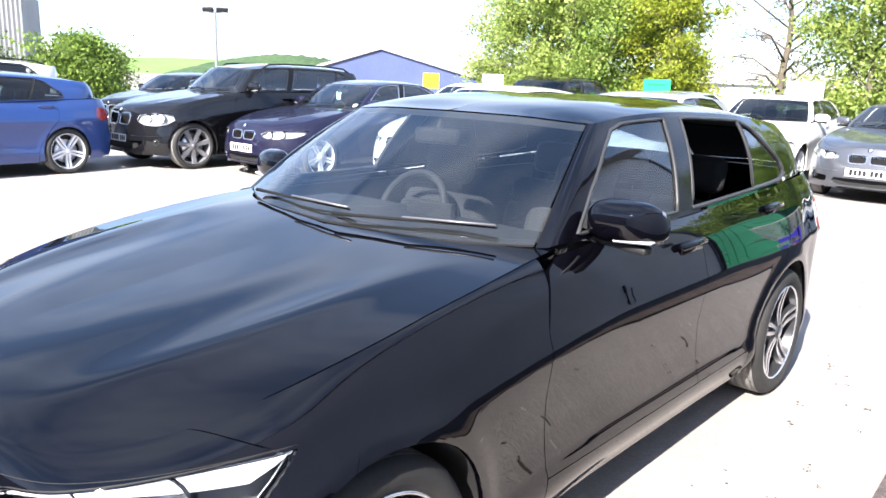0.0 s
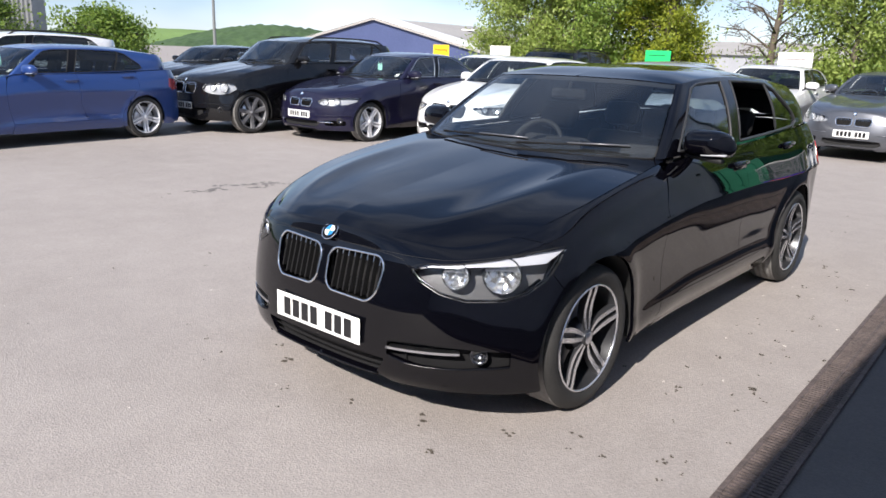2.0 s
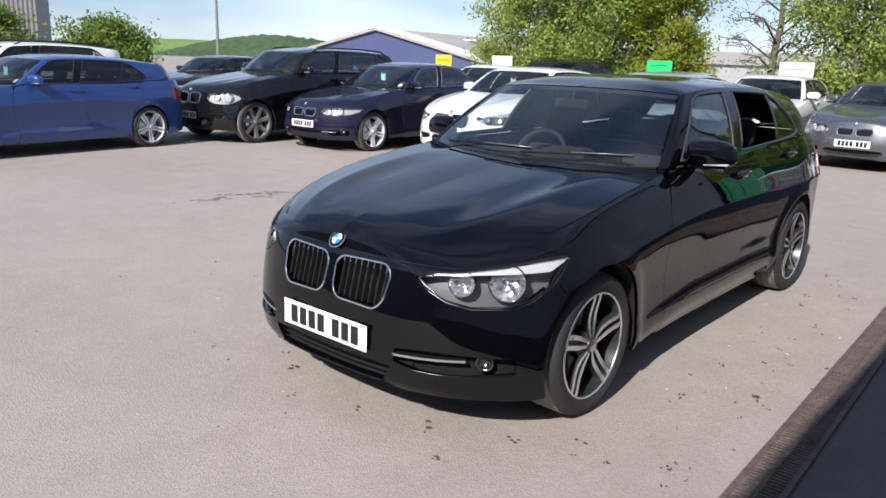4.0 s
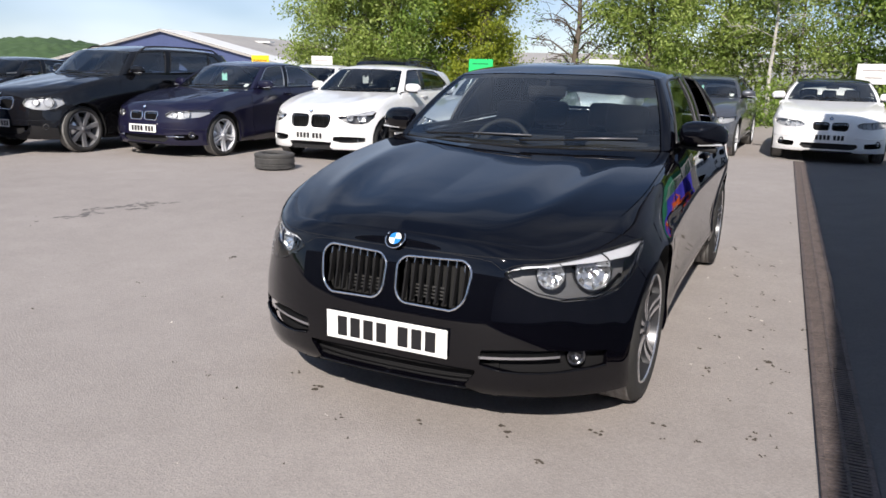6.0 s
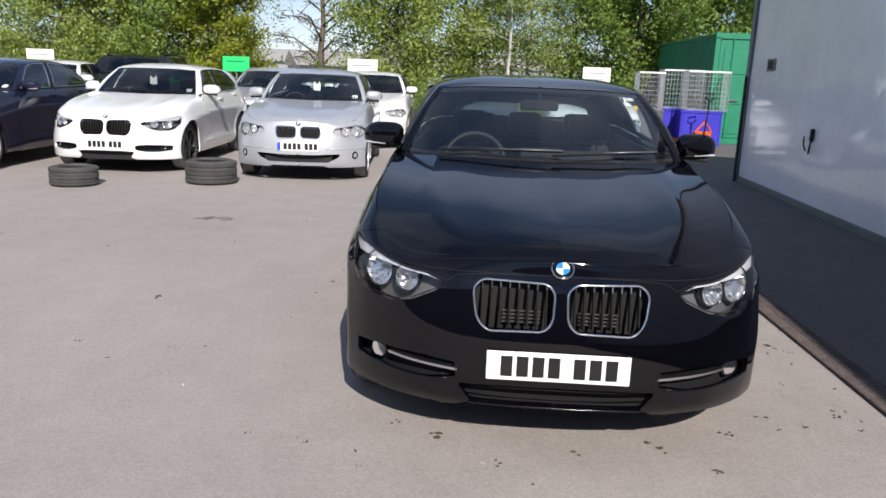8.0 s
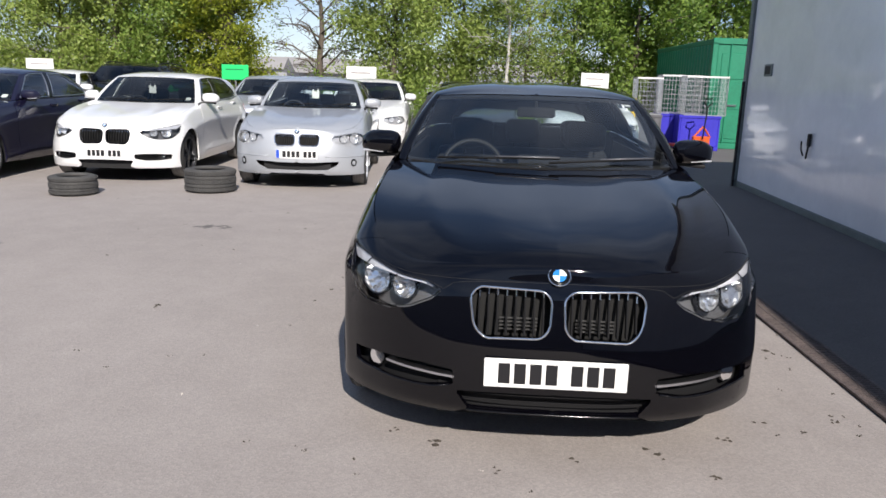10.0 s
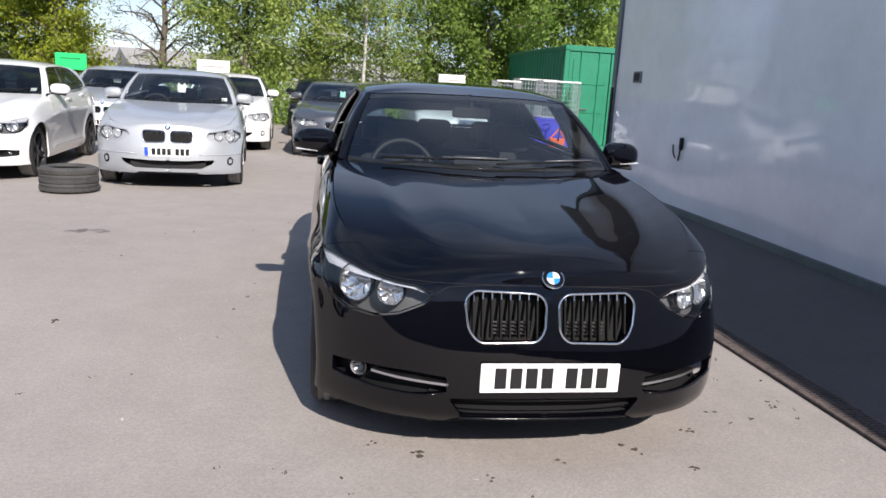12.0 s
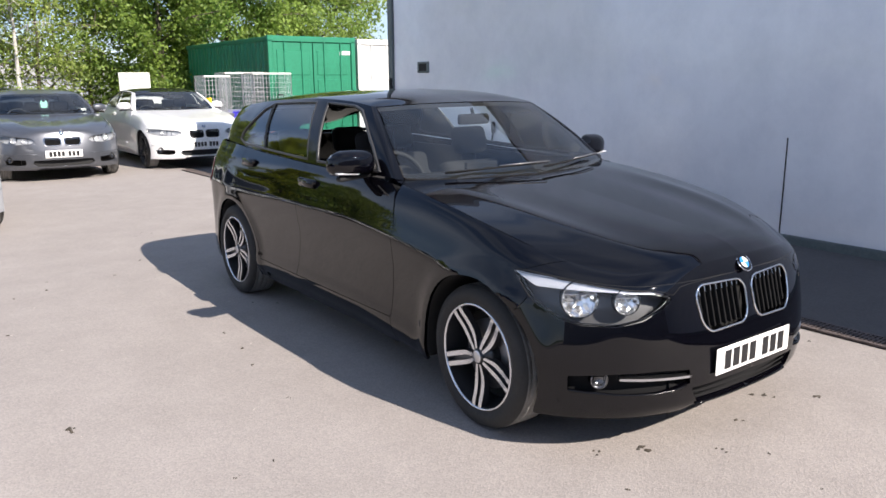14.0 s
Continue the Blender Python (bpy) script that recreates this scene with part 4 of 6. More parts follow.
    for q in sides:
        for nm, poly, cuts in (("wing", wing, [arch_f, lamp]), ("front_door", front_door, []), ("rear_door", rear_door, [arch_r]), ("rear_quarter", quarter, [arch_r]), ("sill", sill, [])):
            v, f = sheet(sh.body if nm == "wing" else sh.belt, poly, st, cuts, g, .016, q)
            ob = raw(nm, v, f, colour, top)
            if nm in ("front_door", "rear_door") and (nm == "front_door" or doors == 5):
                hy = (d1 - .10) if nm == "front_door" else dr - .06
                zz = (.918 if nm == "front_door" else .962) * kz
                p = sh.belt(np.array([S(hy)]), np.array([zz]))[0]
                bm = bmesh.new()
                block(bm, -.012, .016, -.105, .105, -.014, .014, .010, None, 2)
                block(bm, -.018, .006, -.085, .085, -.035, .012, .008, None, 1)
                h = part("door_handle", bm, colour, ob, "", True)
                h.location = (p[0] * q + .012 * q, p[1], p[2])
                h.rotation_euler = (0, 0, 0)
        if hero:
            for y in (d0, d1):
                v, f = sheet(sh.belt, [(S(y - .03), .36), (S(y + .11), .36), (S(y + .04), .60), (S(y + .035), bl(y + .1) - .06), (S(y - .03), bl(y + .1) - .06)], .03, (), 0, 0, q, -.006)
                raw("door_jamb", v, f, colour, top)
        # arch liner
        for y in (hf, hr):
            V, Fc = [], []
            for i in range(25):
                a = math.pi * (i / 24) * 1.16 - .25
                yy, zz = y + ar * math.cos(a), hz + ar * math.sin(a)
                rim_x = float(sh.belt(np.array([S(yy)]), np.array([zz]))[0][0])
                for x, rr in ((.50 * kx, ar - .004), (rim_x - .04, ar - .004), (rim_x - .016, ar - .001)):
                    V.append((x * q, y + rr * math.cos(a), hz + rr * math.sin(a)))
            for i in range(24):
                for j in range(2):
                    Fc.append((3 * i + j, 3 * i + j + 1, 3 * i + 4 + j, 3 * i + 3 + j))
            raw("arch_liner", V, Fc, DARK, top)
        for y in (hf, hr):
            wh = wheel(top, spec["half"] + (.010 if y == hr else 0), y, hz, q, wheels[0], wheels[1], wheels[2], wheels[3], not hero, spin=.63 if hero and q > 0 else .02)
            if hero and y == hf:
                wh.rotation_euler.z -= radians(1.2)

    # tail
    tailp = [(S(tail), .22 * kz), (sh.end, .22 * kz), (sh.end, bl(tail) - .01), (S(tail), bl(tail) - .01)]
    v, f = sheet(sh.belt, tailp, step * 1.4, (), g, .01, 2)
    raw("tailgate", v, f, colour, top)
    for q in sides:
        lampr = [(S(tail - .10), .80 * kz), (S(tail - .02), .74 * kz), (S(tail + .16), .76 * kz), (S(tail + .16), .90 * kz), (S(tail - .05), .93 * kz)]
        v, f = sheet(sh.belt, lampr, .03, (), 0, .004, q, .004)
        raw("tail_lamp", v, f, RED_LENS, top, "red tail lamp")

    # bonnet and cowl
    bon = sh.bonnet()
    e = .0045
    b1 = (sh.seam_s[7] - sh.seam_s[4]) / (sh.seam_s[-1] - sh.seam_s[4])
    edge = [(0, 0), (1, 0), (1, b1), (1 - e, b1 + .02), (1 - e, 1 - e), (0, 1 - e)] if hero else [(0, .004), (1 - e, .004), (1 - e, 1 - e), (0, 1 - e)]
    v, f = sheet(bon, edge, step / 1.5 if hero else step * 1.2, (), 0, .018, 2)
    lid = weld(raw("bonnet", v, f, colour, top))
    if hero:
        brim = P3([(.0, .09, .712), (.12, .10, .713), (.24, .11, .712), (.335, .12, .703), (.385, .13, .690)]) + [(a, b + .007) for a, b in lamp[0:6]]
        for q in sides:
            ring("bonnet_gap", sh, dense(brim, .02)[:-6], .0012, DARK, lid, q, -.0007, "thin dark gap along the bonnet's front edge", 6, False)
    V, Fc = [], []
    cw = Curve([(x / spec["cowl"][-1][0], x, y, z) for x, y, z in spec["cowl"]])
    for i in range(25):
        a = -1 + 2 * i / 24
        p = cw(np.array([abs(a)]))[0] * (np.sign(a) or 1, 1, 1)
        r = sh.low(np.array([abs(a) * 3.0]))[0] * (np.sign(a) or 1, 1, 1)
        V += [(p[0], p[1] - .01, p[2] - .022), ((p[0] + r[0]) / 2, max(p[1], r[1]) + .03, min(p[2], r[2]) - .02), (r[0], r[1] + .05, r[2] + .008)]
    for i in range(24):
        for j in range(2):
            Fc.append((3 * i + j, 3 * i + 3 + j, 3 * i + 4 + j, 3 * i + 1 + j))
    raw("scuttle", V, Fc, MATT, top)

    # glasshouse
    nq = len(sh.low.t) - 1
    qf, qr = 2.0, float(sh.low.t[-3])
    Bp = lambda y, v: (sh.q_of(y, v), v)
    by0, by1 = spec.get("pillar", (2.30, 2.42))
    lean = .17
    wr1 = spec.get("windows", (1.64, 3.52))[1]
    post = lambda v: spec["screen"][3][1] + (spec["header"][3][1] - spec["screen"][3][1]) * v
    w1 = [Bp(post(.05) + .06, .05), Bp(by0, .05), Bp(by0 + lean * .9, .93), Bp(post(.93) + .12, .93), Bp(post(.88) + .06, .885), Bp(post(.70) + .042, .70), Bp(post(.35) + .038, .35)]
    wend = spec.get("window_top", wr1 - .20)
    w2 = [Bp(by1, .05), Bp(wr1 - .10, .05), Bp(wr1, .12), Bp(wr1 - .02, .30), Bp(wend, .80), Bp(wend - .12, .92), Bp(by1 + lean, .93)]
    backlite = [(qr + .50, .10), (nq, .08), (nq, .88), (qr + .72, .86)]
    frame_p = [(qf + .02, 0.0), (nq, 0.0), (nq, 1.0), (qf + .02, 1.0)]
    scale = lambda pts: [(a * .45, b * .36) for a, b in pts]
    surf = lambda a, b: sh.house(np.asarray(a) / .45, np.asarray(b) / .36)
    for q in sides:
        v, f = sheet(surf, scale(frame_p), step * .9, [scale(w1), scale(w2), scale(backlite)], 0, .012, q)
        raw("cabin_frame", v, f, colour, top)
        for nm, poly, gl in (("front_window", w1, glass), ("rear_window", w2, rear_glass)):
            if (nm, q) in spec.get("open_windows", ()):
                ring_house(sh, poly, .009, spec.get("seal", TRIM), top, q, "window_seal")
                if nm == "front_window":
                    continue
                y3 = spec["divider"]
                poly = [Bp(y3 + .02, .05), Bp(wr1 - .10, .05), Bp(wr1, .12), Bp(wr1 - .02, .30), Bp(wend, .80), Bp(wend - .08, .90), Bp(y3 + .17, .90)]
            v, f = sheet(surf, scale(poly), .05, (), 0, 0, q, -.004)
            ob = raw(nm, v, f, gl, top, "side window glass")
            ob.visible_shadow = False
            ring_house(sh, poly, .007, spec.get("seal", TRIM), top, q, "window_seal")
        v, f = sheet(surf, scale([Bp(by0 + .002, .04), Bp(by1 - .002, .04), Bp(by1 + lean, .94), Bp(by0 + lean * .9, .94)]), .03, (), 0, 0, q, .003)
        raw("door_pillar", v, f, GLOSS_BLACK, top, "gloss black door pillar")
        y3 = spec.get("divider")
        if y3:
            v, f = sheet(surf, scale([Bp(y3, .05), Bp(y3 + .03, .05), Bp(y3 + .20, .90), Bp(y3 + .17, .92)]), .02, (), 0, 0, q, .003)
            raw("window_divider", v, f, TRIM, top)
    v, f = sheet(surf, scale([(0, .02), (qf - .02, .02), (qf - .02, .985), (0, .985)]), .04, (), 0, 0, 2, .0)
    scr = weld(raw("windscreen", v, f, glass, top, "clear windscreen"))
    scr.visible_shadow = False
    v, f = sheet(surf, scale([(0, .93), (qf - .02, .93), (qf - .02, .99), (0, .99)]), .03, (), 0, 0, 2, -.003)
    raw("screen_band", v, f, TRIM, top, "black band along the top of the screen")
    v, f = sheet(surf, scale([(0, .01), (qf - .02, .01), (qf - .02, .06), (0, .06)]), .03, (), 0, 0, 2, -.003)
    raw("screen_band", v, f, MATT, top, "black band along the foot of the screen")
    v, f = sheet(surf, scale(backlite), .06, (), 0, 0, 2, .002)
    bk = weld(raw("rear_screen", v, f, rear_glass, top))
    bk.visible_shadow = False
    v, f = sheet(sh.roof(), [(0, 0), (1, 0), (1, 1), (0, 1)], step * .9, (), 0, .01, 2)
    weld(raw("roof", v, f, spec.get("roof_mat") or colour, top))
    v, f = sheet(sh.roof(), [(0, .02), (.97, .02), (.97, .98), (0, .98)], .08, (), 0, 0, 2, -.03)
    raw("headlining", v, f, GREY_CLOTH, top)
    if spec.get("deck"):
        y0, y1, z0, z1 = spec["deck"]
        bx = spec["belt"][-2][0]
        V, Fc = [], []
        for i in range(13):
            a = -1 + 2 * i / 12
            for j in range(5):
                t = j / 4
                V.append((a * (bx + .30 - .06 * t) , y0 + (y1 - y0) * t + .10 * (1 - a * a) * (t - .2), z0 + (z1 - z0) * t + .03 * (1 - a * a)))
        for i in range(12):
            for j in range(4):
                Fc.append((5 * i + j, 5 * i + 5 + j, 5 * i + 6 + j, 5 * i + 1 + j))
        raw("boot_lid", V, Fc, colour, top)

    # mirrors
    for q in sides:
        mb = bmesh.new()
        bmesh.ops.create_uvsphere(mb, u_segments=20, v_segments=14, radius=1)
        for vv in mb.verts:
            x, y, z = vv.co
            y2 = y * (.075 if y < 0 else .030)
            taper = 1 - .16 * max(0, x)
            vv.co = (.118 * math.copysign(abs(x) ** .55, x), y2 * taper + .03 * x, .074 * math.copysign(abs(z) ** .62, z) * ((1 - .34 * max(0, x) ** 1.5) if z > 0 else .82 * taper) - .002 * x)
        mir = part("door_mirror", mb, colour, top, "", True)
        mx, my, mz = spec.get("mirror", (.882, 1.775, 1.060))
        mir.location = (mx * q, my, mz)
        if q < 0:
            mir.rotation_euler.z = math.pi
            mir.scale = (1, -1, 1)
        bm = bmesh.new()
        block(bm, -.10, .108, .0, .036, -.052, .052, .02, None, 2)
        part("mirror_glass", bm, SATIN, mir)
        bm = bmesh.new()
        block(bm, -.030, .090, -.062, -.02, -.048, -.039, .004, pose(0, 0, 0, 0, -3, 8), 1)
        part("indicator", bm, LAMP_BRIGHT, mir, "slim clear indicator")
        bm = bmesh.new()
        block(bm, -.17, .08, -.03, .02, -.078, -.052, .01, pose(0, 0, 0, 0, 5, 0), 2)
        part("mirror_arm", bm, TRIM, mir)

    # wipers, floor, cabin
    for x0, x1 in ((-.50, .08), (.04, .535)):
        a = sh.house(np.array([abs(x0) / .665 * 2 * .9]), np.array([.035]))[0]
        b = sh.house(np.array([abs(x1) / .665 * 2 * .98]), np.array([.075]))[0]
        A, B = Vector((math.copysign(a[0], x0), a[1] - .012, a[2] + .022)), Vector((math.copysign(b[0], x1), b[1] - .014, b[2] + .024))
        Mp = A.lerp(B, .5) + Vector((0, -.02, .004))
        wip = raw("wiper", *tube([A, Mp, B], [.0065, .005, .003], 6), MATT, top)
        off = Vector((0, -.010, .009))
        # the hero's outer blade carries the painted glint, others stay black
        raw("wiper_blade", *tube([A.lerp(B, .48) + off + Vector((0, -.014, .003)), A.lerp(B, .75) + off + Vector((0, -.010, .002)), B + off], [.0035, .0042, .0038], 6), BLADE if hero else TRIM, wip, "metal wiper blade")
    bm = bmesh.new()
    block(bm, -.55 * kx, .55 * kx, .32, hf + .5, .24, .60 * kz)
    block(bm, -.42 * kx, .42 * kx, .19, .34, .24, .50 * kz)
    part("engine_bay", bm, DARK, top)
    bm = bmesh.new()
    block(bm, -.80 * kx, .80 * kx, hf + .40, hr - .40, .19, .33)
    block(bm, -.52 * kx, .52 * kx, hr - .42, spec["outline"][-1][1] - .10, .22, .70 * kz)
    block(bm, -.72 * kx, .72 * kx, hf + .42, hf + .62, .2, .88 * kz)
    part("floor_pan", bm, DARK, top)
    cabin(top, sh, seats or CLOTH, tag, hero)
    for q in sides:
        bm = bmesh.new()
        block(bm, .735 * kx, .755 * kx, d0 + .2, hr + .1, .34 * kz, .985 * kz, 0, Matrix.Diagonal((q, 1, 1, 1)))
        bmesh.ops.recalc_face_normals(bm, faces=bm.faces)
        part("door_lining", bm, DASH, top)
        if rails:
            pts = [(p[0] * .93 * q, p[1], p[2] + .05) for p in (sh.high(t) for t in np.linspace(3.6, qr - .3, 10))]
            pts[0] = (pts[0][0], pts[0][1], pts[0][2] - .05)
            pts[-1] = (pts[-1][0], pts[-1][1], pts[-1][2] - .05)
            raw("roof_rail", *tube(pts, .014, 8), TRIM if rails == 1 else SATIN, top)
    top.matrix_basis = pose(place[0], place[1], 0, 0, 0, rz)
    return top


def ring_house(sh, poly, r, mat, parent, q, name):
    """A seal that follows a window's rim on the glasshouse."""
    p = dense([(a * .45, b * .36) for a, b in poly], .03)
    P = sh.house(p[:, 0] / .45, p[:, 1] / .36)
    if q < 0:
        P = P * (-1, 1, 1)
    v, f = tube(P, r, 6, True)
    return raw(name, v, f, mat, parent)



hero_spec = dict(HATCH, seal=SEAL, divider=3.02, doors=(1.405, 1.475, 2.43, 2.53), open_windows=(("front_window", -1), ("rear_window", 1)))
hero = car("black_hatchback", "glossy black five-door hatchback parked on sunlit tarmac", hero_spec, BLACK_PAINT, (0, 0), 0, hero=True, step=.020,
           wheels=(MACHINED, ALLOY_DARK, 5, True), rear_glass=GLASS, tag=None, plate_z=.385)

HATCH_OLD = scaled(HATCH, .985, .98, 1.0)
SALOON = scaled(HATCH, 1.02, 1.045, .995,
                belt=[(.80, 2.05, 1.0), (.815, 2.5, 1.005), (.812, 3.1, 1.018), (.77, 3.62, 1.03), (.64, 3.84, 1.03), (.42, 3.93, 1.03), (0, 3.97, 1.03)],
                rail=[(.61, 2.35, 1.365), (.62, 2.65, 1.378), (.612, 2.98, 1.372), (.60, 3.22, 1.352), (.565, 3.34, 1.335), (.40, 3.40, 1.34), (0, 3.43, 1.345)],
                roof=[(2.035, 1.346), (2.3, 1.395), (2.65, 1.42), (3.0, 1.412), (3.25, 1.385), (3.43, 1.345)],
                deck=(3.80, 4.44, 1.02, 1.0), windows=(1.71, 3.55), window_top=3.18, hub=(.80, 3.56), pillar=(2.42, 2.52), door_rear=3.35)
COUPE = dict(SALOON, roof=[(y, z - .035) for y, z in SALOON["roof"]], rail=[(x, y, z - .035) for x, y, z in SALOON["rail"]], header=[(x, y, z - .03) for x, y, z in SALOON["header"]],
             pillar=(2.60, 2.66), doors=(1.45, 1.53, 2.78, 2.80))
OFFROADER = scaled(HATCH, 1.06, 1.08, 1.165, wheel=.350, arch=.392, divider=3.56, hub=(.79, 3.66),
                   header=[(0, 1.97, 1.545), (.36, 1.985, 1.542), (.60, 2.04, 1.528), (.65, 2.10, 1.535)],
                   belt=[(.835, 2.12, 1.165), (.85, 2.6, 1.172), (.848, 3.25, 1.182), (.83, 3.8, 1.19), (.77, 4.28, 1.195), (.50, 4.50, 1.19), (0, 4.58, 1.185)],
                   rail=[(.675, 2.34, 1.562), (.69, 2.75, 1.58), (.69, 3.35, 1.575), (.68, 3.85, 1.556), (.645, 4.20, 1.52), (.45, 4.33, 1.51), (0, 4.37, 1.515)],
                   roof=[(1.97, 1.545), (2.35, 1.60), (2.8, 1.635), (3.4, 1.632), (3.95, 1.60), (4.37, 1.515)], windows=(1.78, 4.08), window_top=3.90, pillar=(2.54, 2.65))
LOW_HATCH = scaled(HATCH, 1.0, 1.0, .968, arch=.338, divider=3.02)
ESTATE = scaled(HATCH, 1.02, 1.05, 1.10, wheel=.34, arch=.375, rail=[(.63, 2.4, 1.50), (.645, 2.8, 1.52), (.64, 3.3, 1.515), (.63, 3.8, 1.495), (.60, 4.2, 1.46), (.42, 4.32, 1.455), (0, 4.36, 1.46)],
                roof=[(2.04, 1.487), (2.4, 1.53), (2.8, 1.555), (3.3, 1.55), (3.8, 1.525), (4.36, 1.46)], window_top=3.75, windows=(1.72, 3.95))
SP = (ALLOY_SILVER, ALLOY_SILVER, 5, True)
SPK = (ALLOY_DARK, ALLOY_DARK, 5, True)
SP7 = (ALLOY_SILVER, ALLOY_SILVER, 7, False)
car("silver_hatchback", "silver five-door hatchback with a pale card in its windscreen", HATCH_OLD, SILVER_PAINT, (-2.65, 6.82), 5, face="round", wheels=SP7, tag=PAPER, blue=True, plate_z=.455)
car("white_hatchback", "white hatchback with black grille and dark wheels", HATCH, WHITE_PAINT, (-5.15, 6.82), 3.5, wheels=SPK, tag=PAPER, grille=GLOSS_BLACK, glass=DARK_GLASS)
car("navy_saloon", "dark navy four-door saloon with silver wheels", dict(SALOON, seal=SATIN), NAVY_PAINT, (-7.42, 5.85), 1, face="wide", wheels=SP, tag=PAPER_MINT, plate_z=.425)
car("black_offroader", "black off-road estate with roof rails and silver wheels", OFFROADER, DARK_PAINT, (-9.42, 5.00), 0, face="round", wheels=(ALLOY_GREY, ALLOY_GREY, 7, False), tag=None, rails=1, blue=True)
car("blue_hatchback", "bright blue five-door hatchback with silver wheels", LOW_HATCH, BLUE_PAINT, (-9.34, .53), 7, wheels=SP, tag=PAPER_MINT, glass=DARK_GLASS)
car("grey_coupe", "metallic grey coupe with silver badge and twin intakes", dict(COUPE), GREY_PAINT, (-.57, 11.2), -2, face="wide", wheels=SP, tag=PAPER_MINT, doors=3, plate_z=.425)
car("white_coupe", "white coupe with dark roof half in the shade", dict(COUPE, roof_mat=DARK_PAINT), WHITE_PAINT, (1.77, 11.55), 0, face="wide", wheels=SPK, grille=GLOSS_BLACK, doors=3, plate_z=.43)
FAR = dict(step=.05, low_detail=True)
car("white_estate", "white estate car with roof rails behind a blue hatchback", ESTATE, WHITE_PAINT, (-12.3, 1.0), 7, rails=1, glass=DARK_GLASS, **FAR)
car("dark_hatchback", "black hatchback behind an off-road estate", HATCH, DARK_PAINT, (-14.6, 7.2), 14, glass=DARK_GLASS, **FAR)
car("white_saloon", "white saloon parked behind a navy saloon", SALOON, WHITE_PAINT, (-9.5, 11.6), 8, face="wide", glass=DARK_GLASS, **FAR)
car("dark_offroader", "black off-road estate parked behind a white hatchback", OFFROADER, DARK_PAINT, (-8.4, 13.0), 6, face="wide", rails=1, glass=DARK_GLASS, **FAR)
car("silver_saloon", "silver saloon parked in the second row", SALOON, SILVER_PAINT, (-4.95, 12.6), 6, face="wide", glass=DARK_GLASS, **FAR)
car("white_crossover", "white hatchback parked behind a silver one", HATCH, WHITE_PAINT, (-2.68, 11.9), 3, face="round", glass=DARK_GLASS, **FAR)
car("dark_saloon", "dark saloon parked beside a white hatchback", SALOON, DARK_PAINT, (-.85, 16.0), 0, face="wide", glass=DARK_GLASS, **FAR)

# ---- setting ----
def leaf_material(name, a, b):
    m = bpy.data.materials.new(name)
    m.use_nodes = True
    m.node_tree.nodes.clear()
    out = node(m, "ShaderNodeOutputMaterial")
    geo = node(m, "ShaderNodeNewGeometry")
    ramp = m.node_tree.nodes.new("ShaderNodeValToRGB")
    e = ramp.color_ramp.elements
    e[0].color, e[1].color = (*a, 1), (*b, 1)
    wire(m, geo, "Random Per Island", ramp, "Fac")
    d = node(m, "ShaderNodeBsdfPrincipled", Roughness=0.55)
    t = node(m, "ShaderNodeBsdfTranslucent")
    wire(m, ramp, "Color", d, "Base Color")
    wire(m, ramp, "Color", t, "Color")
    mix = node(m, "ShaderNodeMixShader", Fac=0.45)
    wire(m, d, "BSDF", mix, 1)
    wire(m, t, "BSDF", mix, 2)
    wire(m, mix, "Shader", out, "Surface")
    return m


TARMAC = material("worn_tarmac", (0.3, 0.28, 0.26), 0.85)
tb = TARMAC.node_tree.nodes["Principled BSDF"]
tc = node(TARMAC, "ShaderNodeTexCoord")
stones = node(TARMAC, "ShaderNodeTexVoronoi", Scale=125.0, Randomness=1.0)
broad = node(TARMAC, "ShaderNodeTexNoise", Scale=0.35, Detail=7.0, Roughness=0.6)
patchy = node(TARMAC, "ShaderNodeTexNoise", Scale=3.2, Detail=6.0, Roughness=0.65)
grit = node(TARMAC, "ShaderNodeTexNoise", Scale=160.0, Detail=3.0)
for n in (stones, broad, patchy, grit):
    wire(TARMAC, tc, "Object", n, "Vector")
r1 = TARMAC.node_tree.nodes.new("ShaderNodeValToRGB")
r1.color_ramp.elements[0].position, r1.color_ramp.elements[1].position = 0.3, 0.72
r1.color_ramp.elements[0].color, r1.color_ramp.elements[1].color = (0.245, 0.219, 0.204, 1), (0.338, 0.306, 0.288, 1)
mixa = TARMAC.node_tree.nodes.new("ShaderNodeMix")
mixa.inputs[0].default_value = 0.45
wire(TARMAC, broad, "Fac", mixa, 2)
wire(TARMAC, patchy, "Fac", mixa, 3)
wire(TARMAC, mixa, 0, r1, "Fac")
r2 = TARMAC.node_tree.nodes.new("ShaderNodeValToRGB")
r2.color_ramp.elements[0].color, r2.color_ramp.elements[1].color = (0.86, 0.86, 0.87, 1), (1.15, 1.145, 1.13, 1)
sep = node(TARMAC, "ShaderNodeSeparateColor")
wire(TARMAC, stones, "Color", sep, "Color")
wire(TARMAC, sep, "Red", r2, "Fac")
mul = TARMAC.node_tree.nodes.new("ShaderNodeMix")
mul.data_type, mul.blend_type = 'RGBA', 'MULTIPLY'
mul.inputs[0].default_value = 0.8
wire(TARMAC, r1, "Color", mul, 6)
wire(TARMAC, r2, "Color", mul, 7)
wire(TARMAC, mul, 2, tb, "Base Color")
bmp = node(TARMAC, "ShaderNodeBump", Strength=0.38, Distance=0.004)
wire(TARMAC, stones, "Distance", bmp, "Height")
bmp2 = node(TARMAC, "ShaderNodeBump", Strength=0.3, Distance=0.004)
wire(TARMAC, grit, "Fac", bmp2, "Height")
wire(TARMAC, bmp, "Normal", bmp2, "Normal")
wire(TARMAC, bmp2, "Normal", tb, "Normal")

